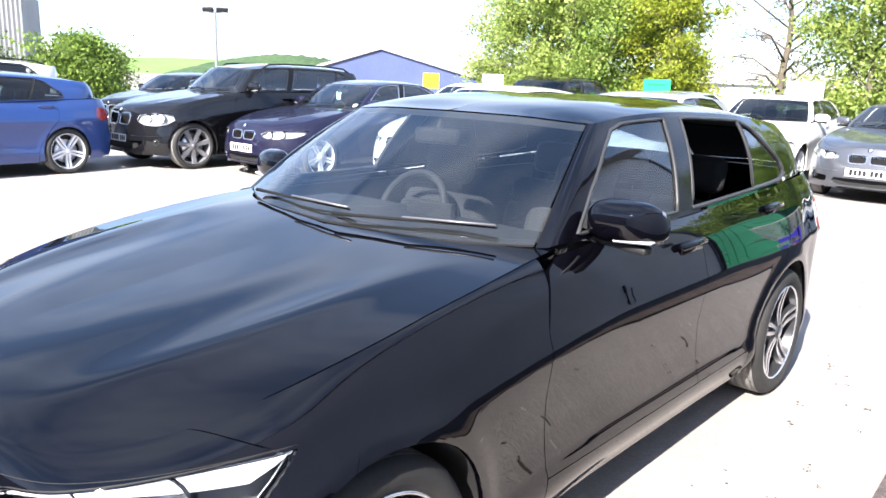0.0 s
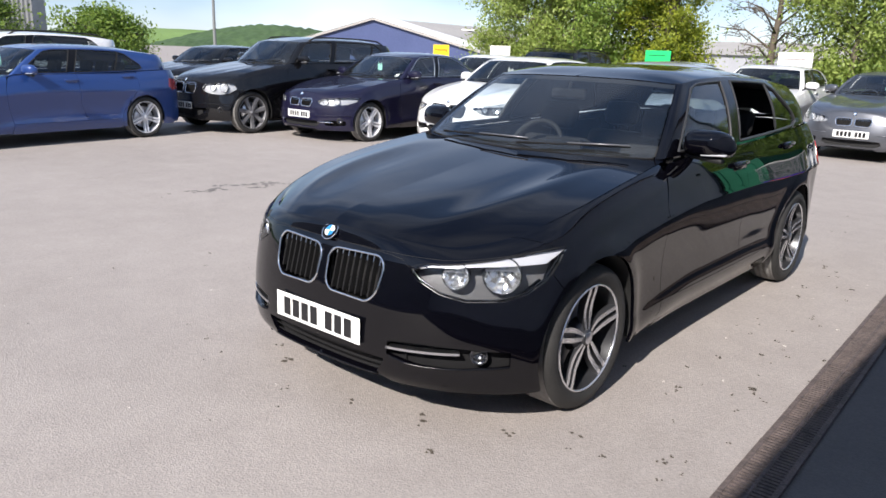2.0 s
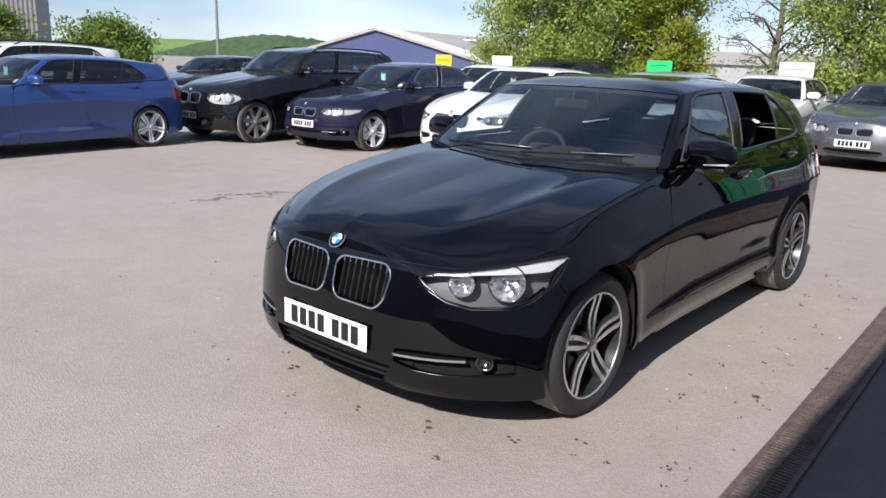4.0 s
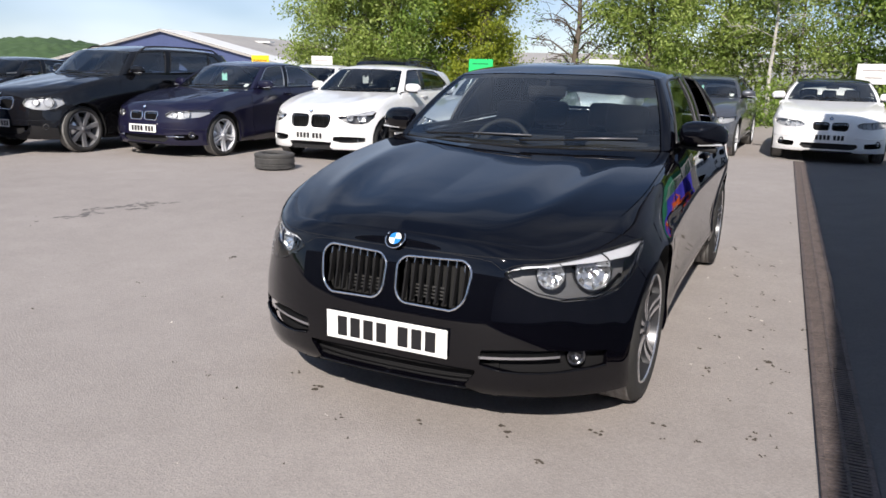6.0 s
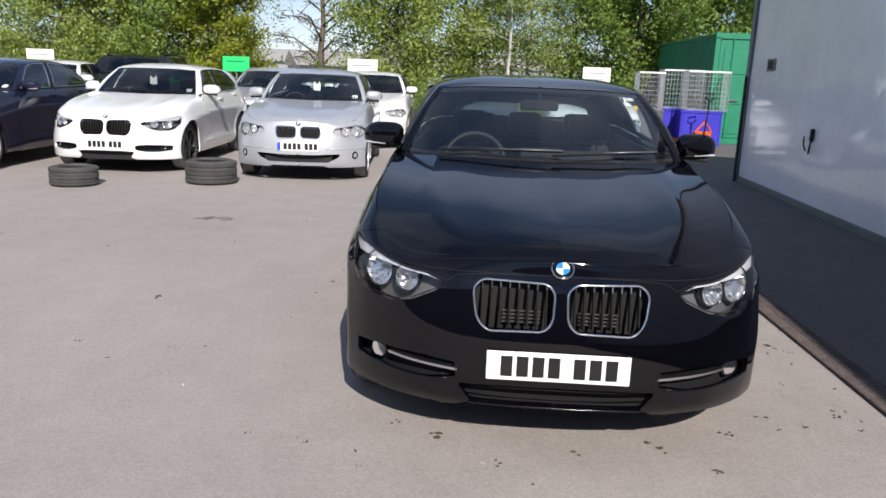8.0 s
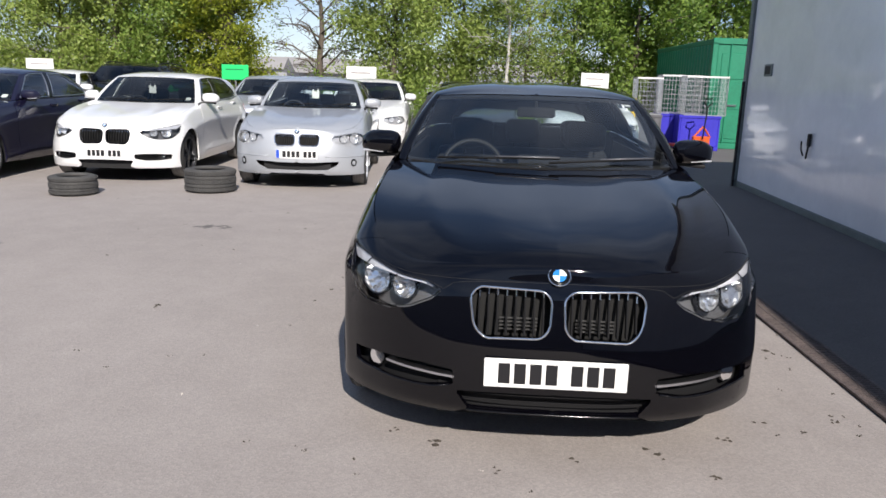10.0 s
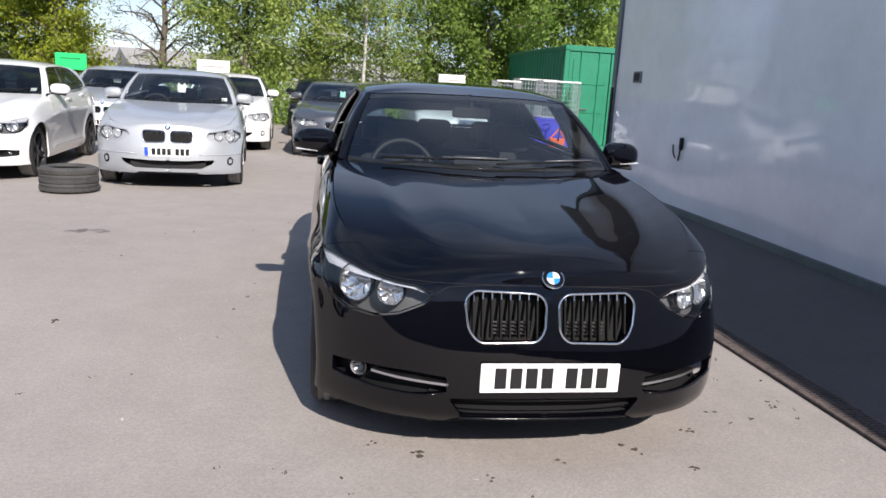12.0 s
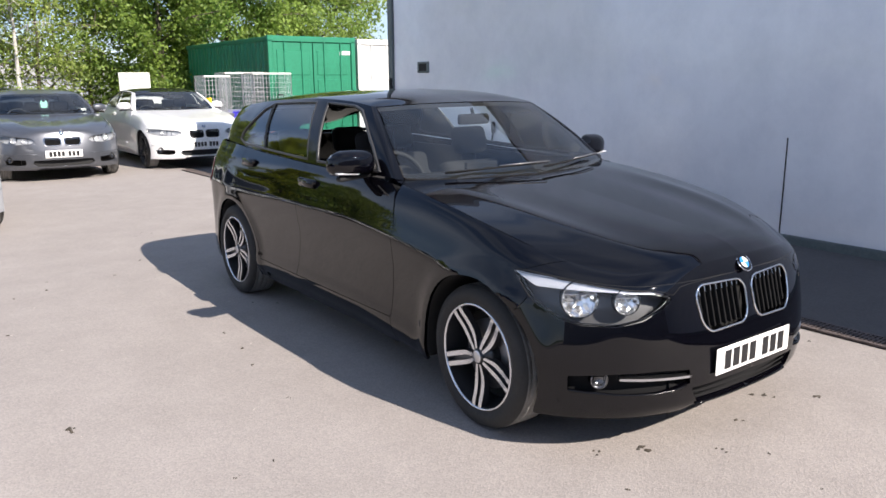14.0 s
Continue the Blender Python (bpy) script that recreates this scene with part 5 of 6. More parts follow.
# a darker copy of the tarmac for the ground by the big door
DARK_TARMAC = TARMAC.copy()
DARK_TARMAC.name = "dark_tarmac"
for n in DARK_TARMAC.node_tree.nodes:
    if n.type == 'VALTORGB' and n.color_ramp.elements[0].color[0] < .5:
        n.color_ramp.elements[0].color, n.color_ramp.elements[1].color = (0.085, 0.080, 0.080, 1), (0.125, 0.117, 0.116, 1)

xs = [-900, -400, -150, -60, -25, -10, -4, 0, 1.0, 1.54, 1.70, 1.9, 2.1, 2.35, 2.6, 2.85, 3.1, 3.4, 6, 15, 40, 150, 900]
ys = [-300, -60, -20, -10, -4, 0, 3, 5, 6, 7, 7.6, 8.2, 9, 10, 12, 17, 20, 40, 80, 160, 400, 1200]


def ground_z(x, y):
    """The yard is level; a low apron climbs from the drain to the big door."""
    up = min(1, max(0, (x - 1.75) / 1.15)) * min(1, max(0, (9.0 - y) / 1.5))
    up = up * min(1, max(0, (6.0 - x) / 2.0))
    return .20 * up


gv = [(x - .022 * min(17, max(-10, y)) * (1.5 < x < 1.8), y, ground_z(x, y)) for x in xs for y in ys]
ny = len(ys)
gf = [(i * ny + j, (i + 1) * ny + j, (i + 1) * ny + j + 1, i * ny + j + 1) for i in range(len(xs) - 1) for j in range(ny - 1)]
yard = raw("ground", gv, gf, TARMAC)
yard.data.materials.append(DARK_TARMAC)
# faces from the drain eastwards take the darker copy
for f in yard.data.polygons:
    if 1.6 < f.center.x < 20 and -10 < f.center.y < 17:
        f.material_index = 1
tagged(yard, "pale worn tarmac yard with grit and stains", "ground", "", "structure")

# drain along the big door
GRATE = mottled(material("dusty_iron", (0.1, 0.08, 0.07), 0.7, 0.2), [(0.045, 0.037, 0.035), (0.17, 0.132, 0.122)], (9, 60), 0.4, 150)
drain = empty("drain_channel", "", "", "", "structure")
drain.matrix_basis = pose(.04, 0, 0, 0, 0, 1.26)
bm = bmesh.new()
for x0, x1 in ((0, .022), (.084, .098), (.158, .18)):
    block(bm, x0, x1, 0, .496, 0, .014, .002)
for i in range(20):
    y = .006 + i * .0248
    block(bm, .022, .084, y, y + .013, 0, .012)
    block(bm, .098, .158, y, y + .013, 0, .012)
first = part("grating", bm, GRATE, drain)
first.location = (1.500, -5.0, .004)
for i in range(1, 33):
    o = new("grating", first.data)
    o.parent = drain
    o.location = (1.500, -5.0 + .5 * i, .004 + .001 * (i % 3))
bm = bmesh.new()
block(bm, 1.502, 1.678, -5, 11.5, .0015, .0035)
part("drain_bed", bm, DARK, drain)

# big steel door and its building
DOOR = material("painted_steel", (0.62, 0.65, 0.72), 0.25, 0.0, 1.0)
db = DOOR.node_tree.nodes["Principled BSDF"]
dc = node(DOOR, "ShaderNodeTexCoord")
wav = node(DOOR, "ShaderNodeTexNoise", Scale=1.1, Detail=2.0)
wire(DOOR, dc, "Object", wav, "Vector")
dbm = node(DOOR, "ShaderNodeBump", Strength=0.18, Distance=0.05)
wire(DOOR, wav, "Fac", dbm, "Height")
wire(DOOR, dbm, "Normal", db, "Normal")
wire(DOOR, dbm, "Normal", db, "Coat Normal")
dst = node(DOOR, "ShaderNodeTexNoise", Scale=2.0, Detail=8.0, Roughness=0.7)
wire(DOOR, dc, "Object", dst, "Vector")
dr_ = DOOR.node_tree.nodes.new("ShaderNodeValToRGB")
dr_.color_ramp.elements[0].position, dr_.color_ramp.elements[1].position = 0.3, 0.6
dr_.color_ramp.elements[0].color, dr_.color_ramp.elements[1].color = (0.74, 0.765, 0.82, 1), (0.84, 0.86, 0.91, 1)
wire(DOOR, dst, "Fac", dr_, "Fac")
wire(DOOR, dr_, "Color", db, "Base Color")
db.inputs["Coat Roughness"].default_value = 0.045
db.inputs["Coat Weight"].default_value = 0.8
WALL_TURN = pose(2.86, 0, 0, 0, 0, -1.15)
HIGH = 3.98
GREEN_RAIL = mottled(material("grey_green_rail", (0.2, 0.25, 0.25), 0.5), [(0.09, 0.115, 0.12), (0.16, 0.19, 0.19)], (3, 40), 0.2)
wall = tagged(empty("wall_east"), "", "", "", "structure")
wall.matrix_basis = WALL_TURN
bm = bmesh.new()
block(bm, .06, .30, -14, 7.49, 0, HIGH)
part("wall_core", bm, DASH, wall)
for a, b in ((-14, -8.4), (-8.4, -3.4), (-3.4, 7.37)):
    V, Fc = [], []
    n, k = max(8, int((b - a) / .18)), 22
    for i in range(n + 1):
        for j in range(k + 1):
            y, z = a + (b - a) * i / n, .265 + (HIGH - .265) * j / k
            dent = .006 * noise.noise(Vector((y * .9, z * .9, 3))) + .003 * noise.noise(Vector((y * 2.3, z * 2.3, 9)))
            V.append((dent, y, z))
    for i in range(n):
        for j in range(k):
            q = i * (k + 1) + j
            Fc.append((q, q + 1, q + k + 2, q + k + 1))
    raw("steel_panel", V, Fc, DOOR, wall, "dented pale steel door panel")
bm = bmesh.new()
block(bm, -.006, .004, 1.574, 1.582, .262, 1.02, .001)
part("panel_joint", bm, TRIM, wall)
bm = bmesh.new()
block(bm, -.012, .06, -14, 7.39, .175, .262, .006)
part("bottom_rail", bm, GREEN_RAIL, wall)
bm = bmesh.new()
block(bm, -.004, .05, -14, 7.44, .10, .174)
part("rubber_seal", bm, TRIM, wall)
bm = bmesh.new()
block(bm, -.03, .06, 7.375, 7.49, .10, HIGH, .006)
part("edge_post", bm, GREEN_RAIL, wall)
bm = bmesh.new()
block(bm, -.05, .0, 7.39, 7.45, .15, 1.52, .004)
for i in range(9):
    block(bm, -.065, -.04, 7.35, 7.39, .25 + i * .14, .29 + i * .14, .003)
part("edge_bracket", bm, TRIM, wall)
bm = bmesh.new()
block(bm, -.018, .004, 6.52, 6.78, 1.58, 1.72, .008)
part("lock_plate", bm, GREEN_RAIL, wall)
bm = bmesh.new()
block(bm, -.020, -.012, 6.56, 6.74, 1.60, 1.70, .004)
part("lock_recess", bm, TRIM, wall)
bm = bmesh.new()
block(bm, -.035, -.005, 5.165, 5.215, .88, 1.01, .008)
rod(bm, (-.02, 5.19, .90), (-.03, 5.20, .76), .010)
rod(bm, (-.02, 5.38, .92), (-.035, 5.33, .84), .008)
rod(bm, (-.035, 5.33, .84), (-.02, 5.30, .78), .008)
part("door_lever", bm, TRIM, wall)
CLAD = mottled(material("grey_cladding", (0.3, 0.31, 0.33), 0.5), [(0.26, 0.27, 0.29), (0.34, 0.35, 0.37)], (0.6, 8), 0.1)
shed = tagged(empty("warehouse"), "grey steel warehouse behind the big door", "building")
shed.matrix_basis = WALL_TURN
bm = bmesh.new()
block(bm, .31, 14, -14, 7.49, 0, HIGH - .02)
part("warehouse_wall", bm, CLAD, shed)
# unseen roof slab, its front edge slanted to set the shade line on the yard
bm = bmesh.new()
block(bm, 0, 14.2, -14.2, 7.51, HIGH, HIGH + .08)
for v in bm.verts:
    if v.co.x < 1:
        v.co.x = -.06 - .042 * v.co.y
part("warehouse_shade_roof", bm, CLAD, shed)
# added wall behind the camera, out of view, for dark reflections in the paint
bm = bmesh.new()
block(bm, -40, 16, -19.5, -19, 0, 7.0)
tagged(part("wall_unseen_south", bm, CLAD), "", "", "", "structure")

# shipping containers
GREEN = mottled(material("green_container_paint", (0.01, 0.19, 0.10), 0.45), [(0.008, 0.15, 0.08), (0.014, 0.22, 0.12)], (1.2, 15), 0.15)
WHITE_STEEL = mottled(material("white_container_paint", (0.7, 0.7, 0.68), 0.45), [(0.6, 0.6, 0.58), (0.75, 0.75, 0.73)], (1.2, 15), 0.15)


def container(name, label, x, y, w, d, h, mat):
    top = empty(name, label, "container", "shipping containers")
    bm = bmesh.new()
    block(bm, .04, w - .04, .12, d, .12, h - .06)
    part("body_core", bm, mat, top)
    for sx in (0, w):
        V, Fc = [], []
        n = int(d / .07)
        for i in range(n + 1):
            off = (0, .0, .032, .032)[i % 4]
            xx = off if sx == 0 else w - off
            V += [(xx, .15 + (d - .2) * i / n, .14), (xx, .15 + (d - .2) * i / n, h - .10)]
        Fc = [(2 * i, 2 * i + 1, 2 * i + 3, 2 * i + 2) for i in range(n)]
        raw("corrugated_side", V, Fc, mat, top, smooth=False)
    bm = bmesh.new()
    for xx in (0, w - .12):
        block(bm, xx, xx + .12, 0, .14, 0, h, .01)
    for z in (0, h - .14):
        block(bm, .0, w, 0, .12, z, z + .14, .01)
        block(bm, 0, .1, .1, d, z, z + .12, .01)
        block(bm, w - .1, w, .1, d, z, z + .12, .01)
    part("frame", bm, mat, top)
    for a, b in ((.13, w / 2 - .012), (w / 2 + .012, w - .13)):
        bm = bmesh.new()
        block(bm, a, b, .035, .08, .15, h - .15, .006)
        for k in range(3):
            z0 = .24 + k * (h - .48) / 3
            block(bm, a + .10, b - .10, .022, .04, z0, z0 + (h - .48) / 3 - .10, .012)
        door = part("door", bm, mat, top)
        for t in (.28, .72):
            bm = bmesh.new()
            xx = a + (b - a) * t
            rod(bm, (xx, .012, .08), (xx, .012, h - .08), .018, None, 10)
            for z in (.35, 1.0, 1.9):
                block(bm, xx - .04, xx + .04, .0, .04, z, z + .05, .004)
            part("lock_rod", bm, mat, door)
        bm = bmesh.new()
        block(bm, (a + b) / 2 - .25, (a + b) / 2, -.012, .01, 1.02, 1.06, .004)
        part("handle", bm, SATIN, door)
    for xx in (-.006, w - .13):
        for z in (-.002, h - .12):
            bm = bmesh.new()
            block(bm, xx, xx + .136, -.006, .16, z, z + .122, .012)
            part("corner_casting", bm, mat, top)
    top.matrix_basis = pose(x, y, 0)
    return top


green_box = container("shipping_container", "green steel shipping container with closed double doors", 5.05, 16.2, 2.44, 6.1, 2.60, GREEN)
for i, w in enumerate((.05, .05, .07, .06, .03)):
    bm = bmesh.new()
    block(bm, 1.98 + i * .07, 1.98 + i * .07 + w, .018, .022, 2.16, 2.26)
    part("painted_bar", bm, WHITE_STEEL, green_box, "white painted bar")
container("shipping_container", "white steel shipping container beside a green one", 7.62, 16.3, 2.42, 6.1, 2.58, WHITE_STEEL)

# wire cages, bins, pallet truck
GALV = material("galvanised_wire", (0.55, 0.56, 0.57), 0.4, 0.6)
BLUE_BIN = mottled(material("blue_plastic", (0.03, 0.03, 0.42), 0.45), [(0.025, 0.02, 0.34), (0.04, 0.035, 0.48)], (2, 20), 0.1)
GREY_BIN = mottled(material("grey_plastic", (0.10, 0.10, 0.11), 0.5), [(0.08, 0.08, 0.09), (0.13, 0.13, 0.14)], (2, 20), 0.1)
ORANGE = material("orange_paint", (0.55, 0.09, 0.02), 0.4)


def bin_box(label, x, y, w, d, h, mat):
    top = empty("pallet_bin", label, "bin", "pallet bins")
    bm = bmesh.new()
    for a in ((0, .04, 0, d), (w - .04, w, 0, d), (.04, w - .04, 0, .04), (.04, w - .04, d - .04, d)):
        block(bm, *a, .10, h, .008)
    block(bm, .03, w - .03, .03, d - .03, .10, .14)
    part("tub", bm, mat, top)
    for xx in (0, w / 2 - .05, w - .10):
        bm = bmesh.new()
        block(bm, xx, xx + .10, 0, d, 0, .10, .006)
        part("runner", bm, mat, top)
    for y0 in (-.015, d):
        bm = bmesh.new()
        block(bm, -.015, w + .015, y0, y0 + .015, h - .06, h, .006)
        part("rim", bm, mat, top)
    top.matrix_basis = pose(x, y, 0, 0, 0, -4)
    return top


bin_box("blue plastic pallet bin below wire cages", 4.24, 15.5, .93, .9, .80, BLUE_BIN)
bin_box("blue plastic pallet bin beside a grey one", 3.92, 16.2, .98, .9, .80, BLUE_BIN)
bin_box("grey plastic pallet bin with a wire cage on top", 3.25, 15.7, .62, .9, .78, GREY_BIN)


def cage(x, y, w, d, z0, h):
    top = empty("wire_cage", "galvanised wire cage standing on a plastic bin", "cage", "wire cages")
    for a, b, along in ((0, 0, 'x'), (0, d, 'x'), (0, 0, 'y'), (w, 0, 'y')):
        bm = bmesh.new()
        L = w if along == 'x' else d
        P = lambda u, z: (u, b, z) if along == 'x' else (a, u, z)
        n = max(4, int(L / .075))
        for i in range(n + 1):
            rod(bm, P(L * i / n, 0), P(L * i / n, h), .004 if 0 < i < n else .012, None, 5)
        for j in range(9):
            rod(bm, P(0, h * j / 8), P(L, h * j / 8), .004 if 0 < j < 8 else .011, None, 5)
        part("mesh_side", bm, GALV, top)
    bm = bmesh.new()
    block(bm, -.01, w + .01, -.012, .012, h - .03, h + .01, .004)
    part("top_rail", bm, WHITE_STEEL, top)
    top.matrix_basis = pose(x, y, z0, 0, 0, -4)


cage(3.26, 15.72, .58, .85, .79, .84)
cage(4.34, 15.5, .92, .85, .81, .88)
cage(3.95, 16.25, .92, .85, .81, .90)
truck = empty("pallet_truck", "orange hand pallet truck with raised handle", "pallet truck")
bm = bmesh.new()
block(bm, -.20, .20, -.06, .06, .06, .36, .02)
part("pump_body", bm, ORANGE, truck)
for xx in (-.26, .10):
    bm = bmesh.new()
    block(bm, xx, xx + .16, .061, 1.05, .06, .13, .01)
    part("fork", bm, ORANGE, truck)
bm = bmesh.new()
rod(bm, (-.20, -.04, .34), (0, -.07, .58), .022)
rod(bm, (.20, -.04, .34), (0, -.07, .58), .022)
part("brace", bm, ORANGE, truck)
for xx in (-.06, .06):
    raw("steer_wheel", *[[(px + xx, py - .10, pz + .09) for px, py, pz in lathe([(.0, -.025), (.09, -.025), (.09, .025), (0, .025)], 20)[0]], lathe([(.0, -.025), (.09, -.025), (.09, .025), (0, .025)], 20)[1]], SATIN, truck)
raw("handle", *tube([(0, -.08, .30), (0, -.14, .70), (0, -.18, 1.02), (-.09, -.19, 1.10), (-.07, -.20, 1.20), (.07, -.20, 1.20), (.09, -.19, 1.10), (0, -.18, 1.02)], .016, 8), TRIM, truck)
truck.matrix_basis = pose(4.62, 14.95, 0, 0, 0, 12)

# bollard
boll = empty("bollard", "yellow and black striped post beside a white coupe", "bollard")
YELLOW = material("yellow_paint", (0.75, 0.48, 0.03), 0.45)
for i in range(8):
    bm = bmesh.new()
    rod(bm, (0, 0, i * .145), (0, 0, i * .145 + .145), .06, None, 16)
    part("band", bm, YELLOW if i % 2 else WHITE_STEEL if i == 0 else TRIM if i % 4 else WHITE_STEEL, boll)
boll.matrix_basis = pose(3.04, 14.9, 0)

# loose tyres
def loose_tyre(label, x, y, r, w, rz):
    half = w / 2
    prof = [(r * .60, -half + .03), (r * .64, -half + .008), (r * .80, -half), (r * .95, -half + .012), (r * .99, -half + .03)]
    for k in range(4):
        c = -half + w * (.24 + .17 * k)
        prof += [(r, c - .017), (r * .975, c - .010), (r * .975, c - .002), (r, c + .004)]
    prof += [(r * .99, half - .03), (r * .95, half - .012), (r * .80, half), (r * .64, half - .008), (r * .60, half - .03), (r * .66, half - .04), (r * .92, 0), (r * .66, -half + .04), (r * .60, -half + .03)]
    v, f = lathe(prof, 72, 'z')
    ob = tagged(raw("loose_tyre", v, f, TYRE_WORN), label, "tyre", "loose tyres")
    bm = bmesh.new()
    for i in range(60):
        a = 2 * math.pi * i / 60
        for z0, z1, lean in ((-half + .02, -half + w * .22, .3), (half - w * .22, half - .02, -.3), (-w * .10, w * .10, .5)):
            block(bm, -.0025, .004, -.012, .012, z0, z1, 0, pose(r * math.cos(a), r * math.sin(a), 0, 0, 0, math.degrees(a)) @ pose(0, 0, 0, math.degrees(lean)))
    tagged(part("tread", bm, TYRE_WORN, ob), "", "", "", "stuff")
    ob.matrix_basis = pose(x, y, half, 0, 0, rz)
    return ob


loose_tyre("worn black car tyre lying flat on tarmac", -5.06, 5.92, .262, .225, 10)
loose_tyre("wide black car tyre lying flat on tarmac", -3.66, 6.55, .305, .285, 40)

# sign boards
def sign(label, x, y, z, w, h, mat, bars, ink, words=()):
    top = empty("sign_board", label, "sign", "yard signs")
    bm = bmesh.new()
    block(bm, -w / 2, w / 2, -.012, .012, 0, h, .010, None, 2)
    board = part("board", bm, mat, top)
    for i in range(bars):
        if words:
            text = bpy.data.curves.new("lettering", 'FONT')
            text.body, text.size, text.extrude, text.align_x = words[i], h * .34, .002, 'CENTER'
            ob = bpy.data.objects.new("lettering", text)
            scene.collection.objects.link(ob)
            bpy.context.view_layer.update()
            me = bpy.data.meshes.new_from_object(ob.evaluated_get(bpy.context.evaluated_depsgraph_get()))
            bpy.data.objects.remove(ob)
            line = link("lettering", me, ink, board, "", False)
            line.location, line.rotation_euler = (0, -.015, h * (.56 - .38 * i)), (math.pi / 2, 0, 0)
            continue
        zz = h * (.68 - .36 * i)
        ww = w * (.34 - .08 * (i % 2))
        bm = bmesh.new()
        block(bm, -ww, ww * .9, -.0155, -.0125, zz - h * .035, zz + h * .03)
        part("bar", bm, ink, board)
    bm = bmesh.new()
    rod(bm, (0, .035, -z), (0, .035, h * .9), .022, None, 10)
    part("post", bm, POLE, top)
    top.matrix_basis = pose(x, y, z)


SIGN_YELLOW = material("yellow_board", (0.85, 0.55, 0.02), 0.5)
SIGN_GREEN = material("green_board", (0.01, 0.55, 0.15), 0.5)
SIGN_WHITE = mottled(material("white_board", (0.8, 0.8, 0.78), 0.5), [(0.72, 0.72, 0.70), (0.82, 0.82, 0.80)], (2, 20))
INK = material("faded_ink", (0.30, 0.27, 0.26), 0.6)
INK_RED = material("brown_ink", (0.18, 0.05, 0.01), 0.6)
INK_GREEN = material("dark_green_ink", (0.0, 0.16, 0.05), 0.6)
sign("yellow sign board with two dark words on a post", -14.5, 17.5, 1.20, .68, .47, SIGN_YELLOW, 2, INK_RED, ("Awaiting", "Valet"))
sign("white sign board on a post by the trees", -3.82, 19.0, 1.20, .85, .54, SIGN_WHITE, 2, INK)
sign("green sign board on a post by the trees", -7.1, 18.0, 1.28, .74, .40, SIGN_GREEN, 1, INK_GREEN)
sign("white sign board on a post behind white coupe", 2.85, 20.0, 1.26, .80, .50, SIGN_WHITE, 2, INK)
sign("white sign board on a post behind parked cars", -12.9, 18.6, 1.24, .80, .46, SIGN_WHITE, 2, INK)

# floodlight mast
mast = empty("floodlight_mast", "tall grey mast with twin floodlights", "lamp post")
bm = bmesh.new()
rod(bm, (0, 0, 0), (0, 0, 5.75), .13, .09, 12)
part("mast", bm, POLE, mast)
for q in (-1, 1):
    bm = bmesh.new()
    block(bm, -.42, .42, -.10, .10, -.16, .16, .02, pose(.52 * q, 0, 5.85, 25, 0, 12 * q))
    part("floodlight", bm, TRIM, mast)
bm = bmesh.new()
block(bm, -.9, .9, -.04, .04, 5.62, 5.70)
part("crossbar", bm, POLE, mast)
mast.matrix_basis = pose(-48.4, 30.9, 0, 0, 0, 40)

# blue gabled shed, far off
BLUE_CLAD = mottled(material("blue_cladding", (0.07, 0.09, 0.26), 0.55), [(0.040, 0.056, 0.135), (0.065, 0.085, 0.19)], (0.3, 4), 0.1)
ROOF_GREY = mottled(material("fibre_roof", (0.36, 0.32, 0.28), 0.8), [(0.27, 0.26, 0.25), (0.38, 0.36, 0.34)], (0.2, 3), 0.2)
gable = empty("blue_shed", "large blue gabled shed with a pale sheet roof", "building")
W2, LEN, EAVE, RIDGE = 15.5, 60, 1.1, 4.65
V = [(x, y, z) for y in (0, .25) for x, z in ((-W2, -3), (W2, -3), (W2, EAVE), (0, RIDGE), (-W2, EAVE))]
raw("gable_wall", V, [(0, 1, 2, 3, 4), (9, 8, 7, 6, 5)] + [(i, i + 5, (i + 1) % 5 + 5, (i + 1) % 5) for i in range(5)], BLUE_CLAD, gable, smooth=False)
bm = bmesh.new()
block(bm, W2 - .3, W2, .26, LEN, -3, EAVE)
block(bm, -W2, -W2 + .3, .26, LEN, -3, EAVE)
part("side_wall", bm, BLUE_CLAD, gable)
for q in (-1, 1):
    t = .25
    V = [(0, -.4, RIDGE + .02), (q * (W2 + .3), -.4, EAVE - .05), (q * (W2 + .3), LEN, EAVE - .05), (0, LEN, RIDGE + .02)]
    V += [(x, y, z + t) for x, y, z in V]
    raw("roof_slope", V, [(0, 1, 2, 3), (7, 6, 5, 4), (0, 4, 5, 1), (1, 5, 6, 2), (2, 6, 7, 3), (3, 7, 4, 0)], ROOF_GREY, gable, smooth=False)
    V = [(0, -.45, RIDGE + .28), (q * (W2 + .3), -.45, EAVE + .21), (q * (W2 + .3), 4.5, EAVE + .21), (0, 4.5, RIDGE + .28)]
    V += [(x, y, z + .03) for x, y, z in V]
    raw("verge_sheet", V, [(0, 1, 2, 3), (7, 6, 5, 4), (0, 4, 5, 1), (1, 5, 6, 2), (2, 6, 7, 3), (3, 7, 4, 0)], WHITE_STEEL, gable, "white sheet along the roof edge", False)
for yy in (14, 30):
    bm = bmesh.new()
    block(bm, 3, 5, yy, yy + 1.2, RIDGE - .55, RIDGE - .35, 0)
    part("rooflight", bm, WHITE_STEEL, gable)
gable.matrix_basis = pose(-62.2, 60.8, 0, 0, 0, 8)

# grey shed at the far end, low roofs beyond the trees
far_shed = empty("grey_shed", "grey corrugated shed behind bushes", "building")
V, Fc = [], []
for i in range(81):
    V += [(i * .1, .04 * (i % 2), 0), (i * .1, .04 * (i % 2), 5)]
Fc = [(2 * i, 2 * i + 2, 2 * i + 3, 2 * i + 1) for i in range(80)]
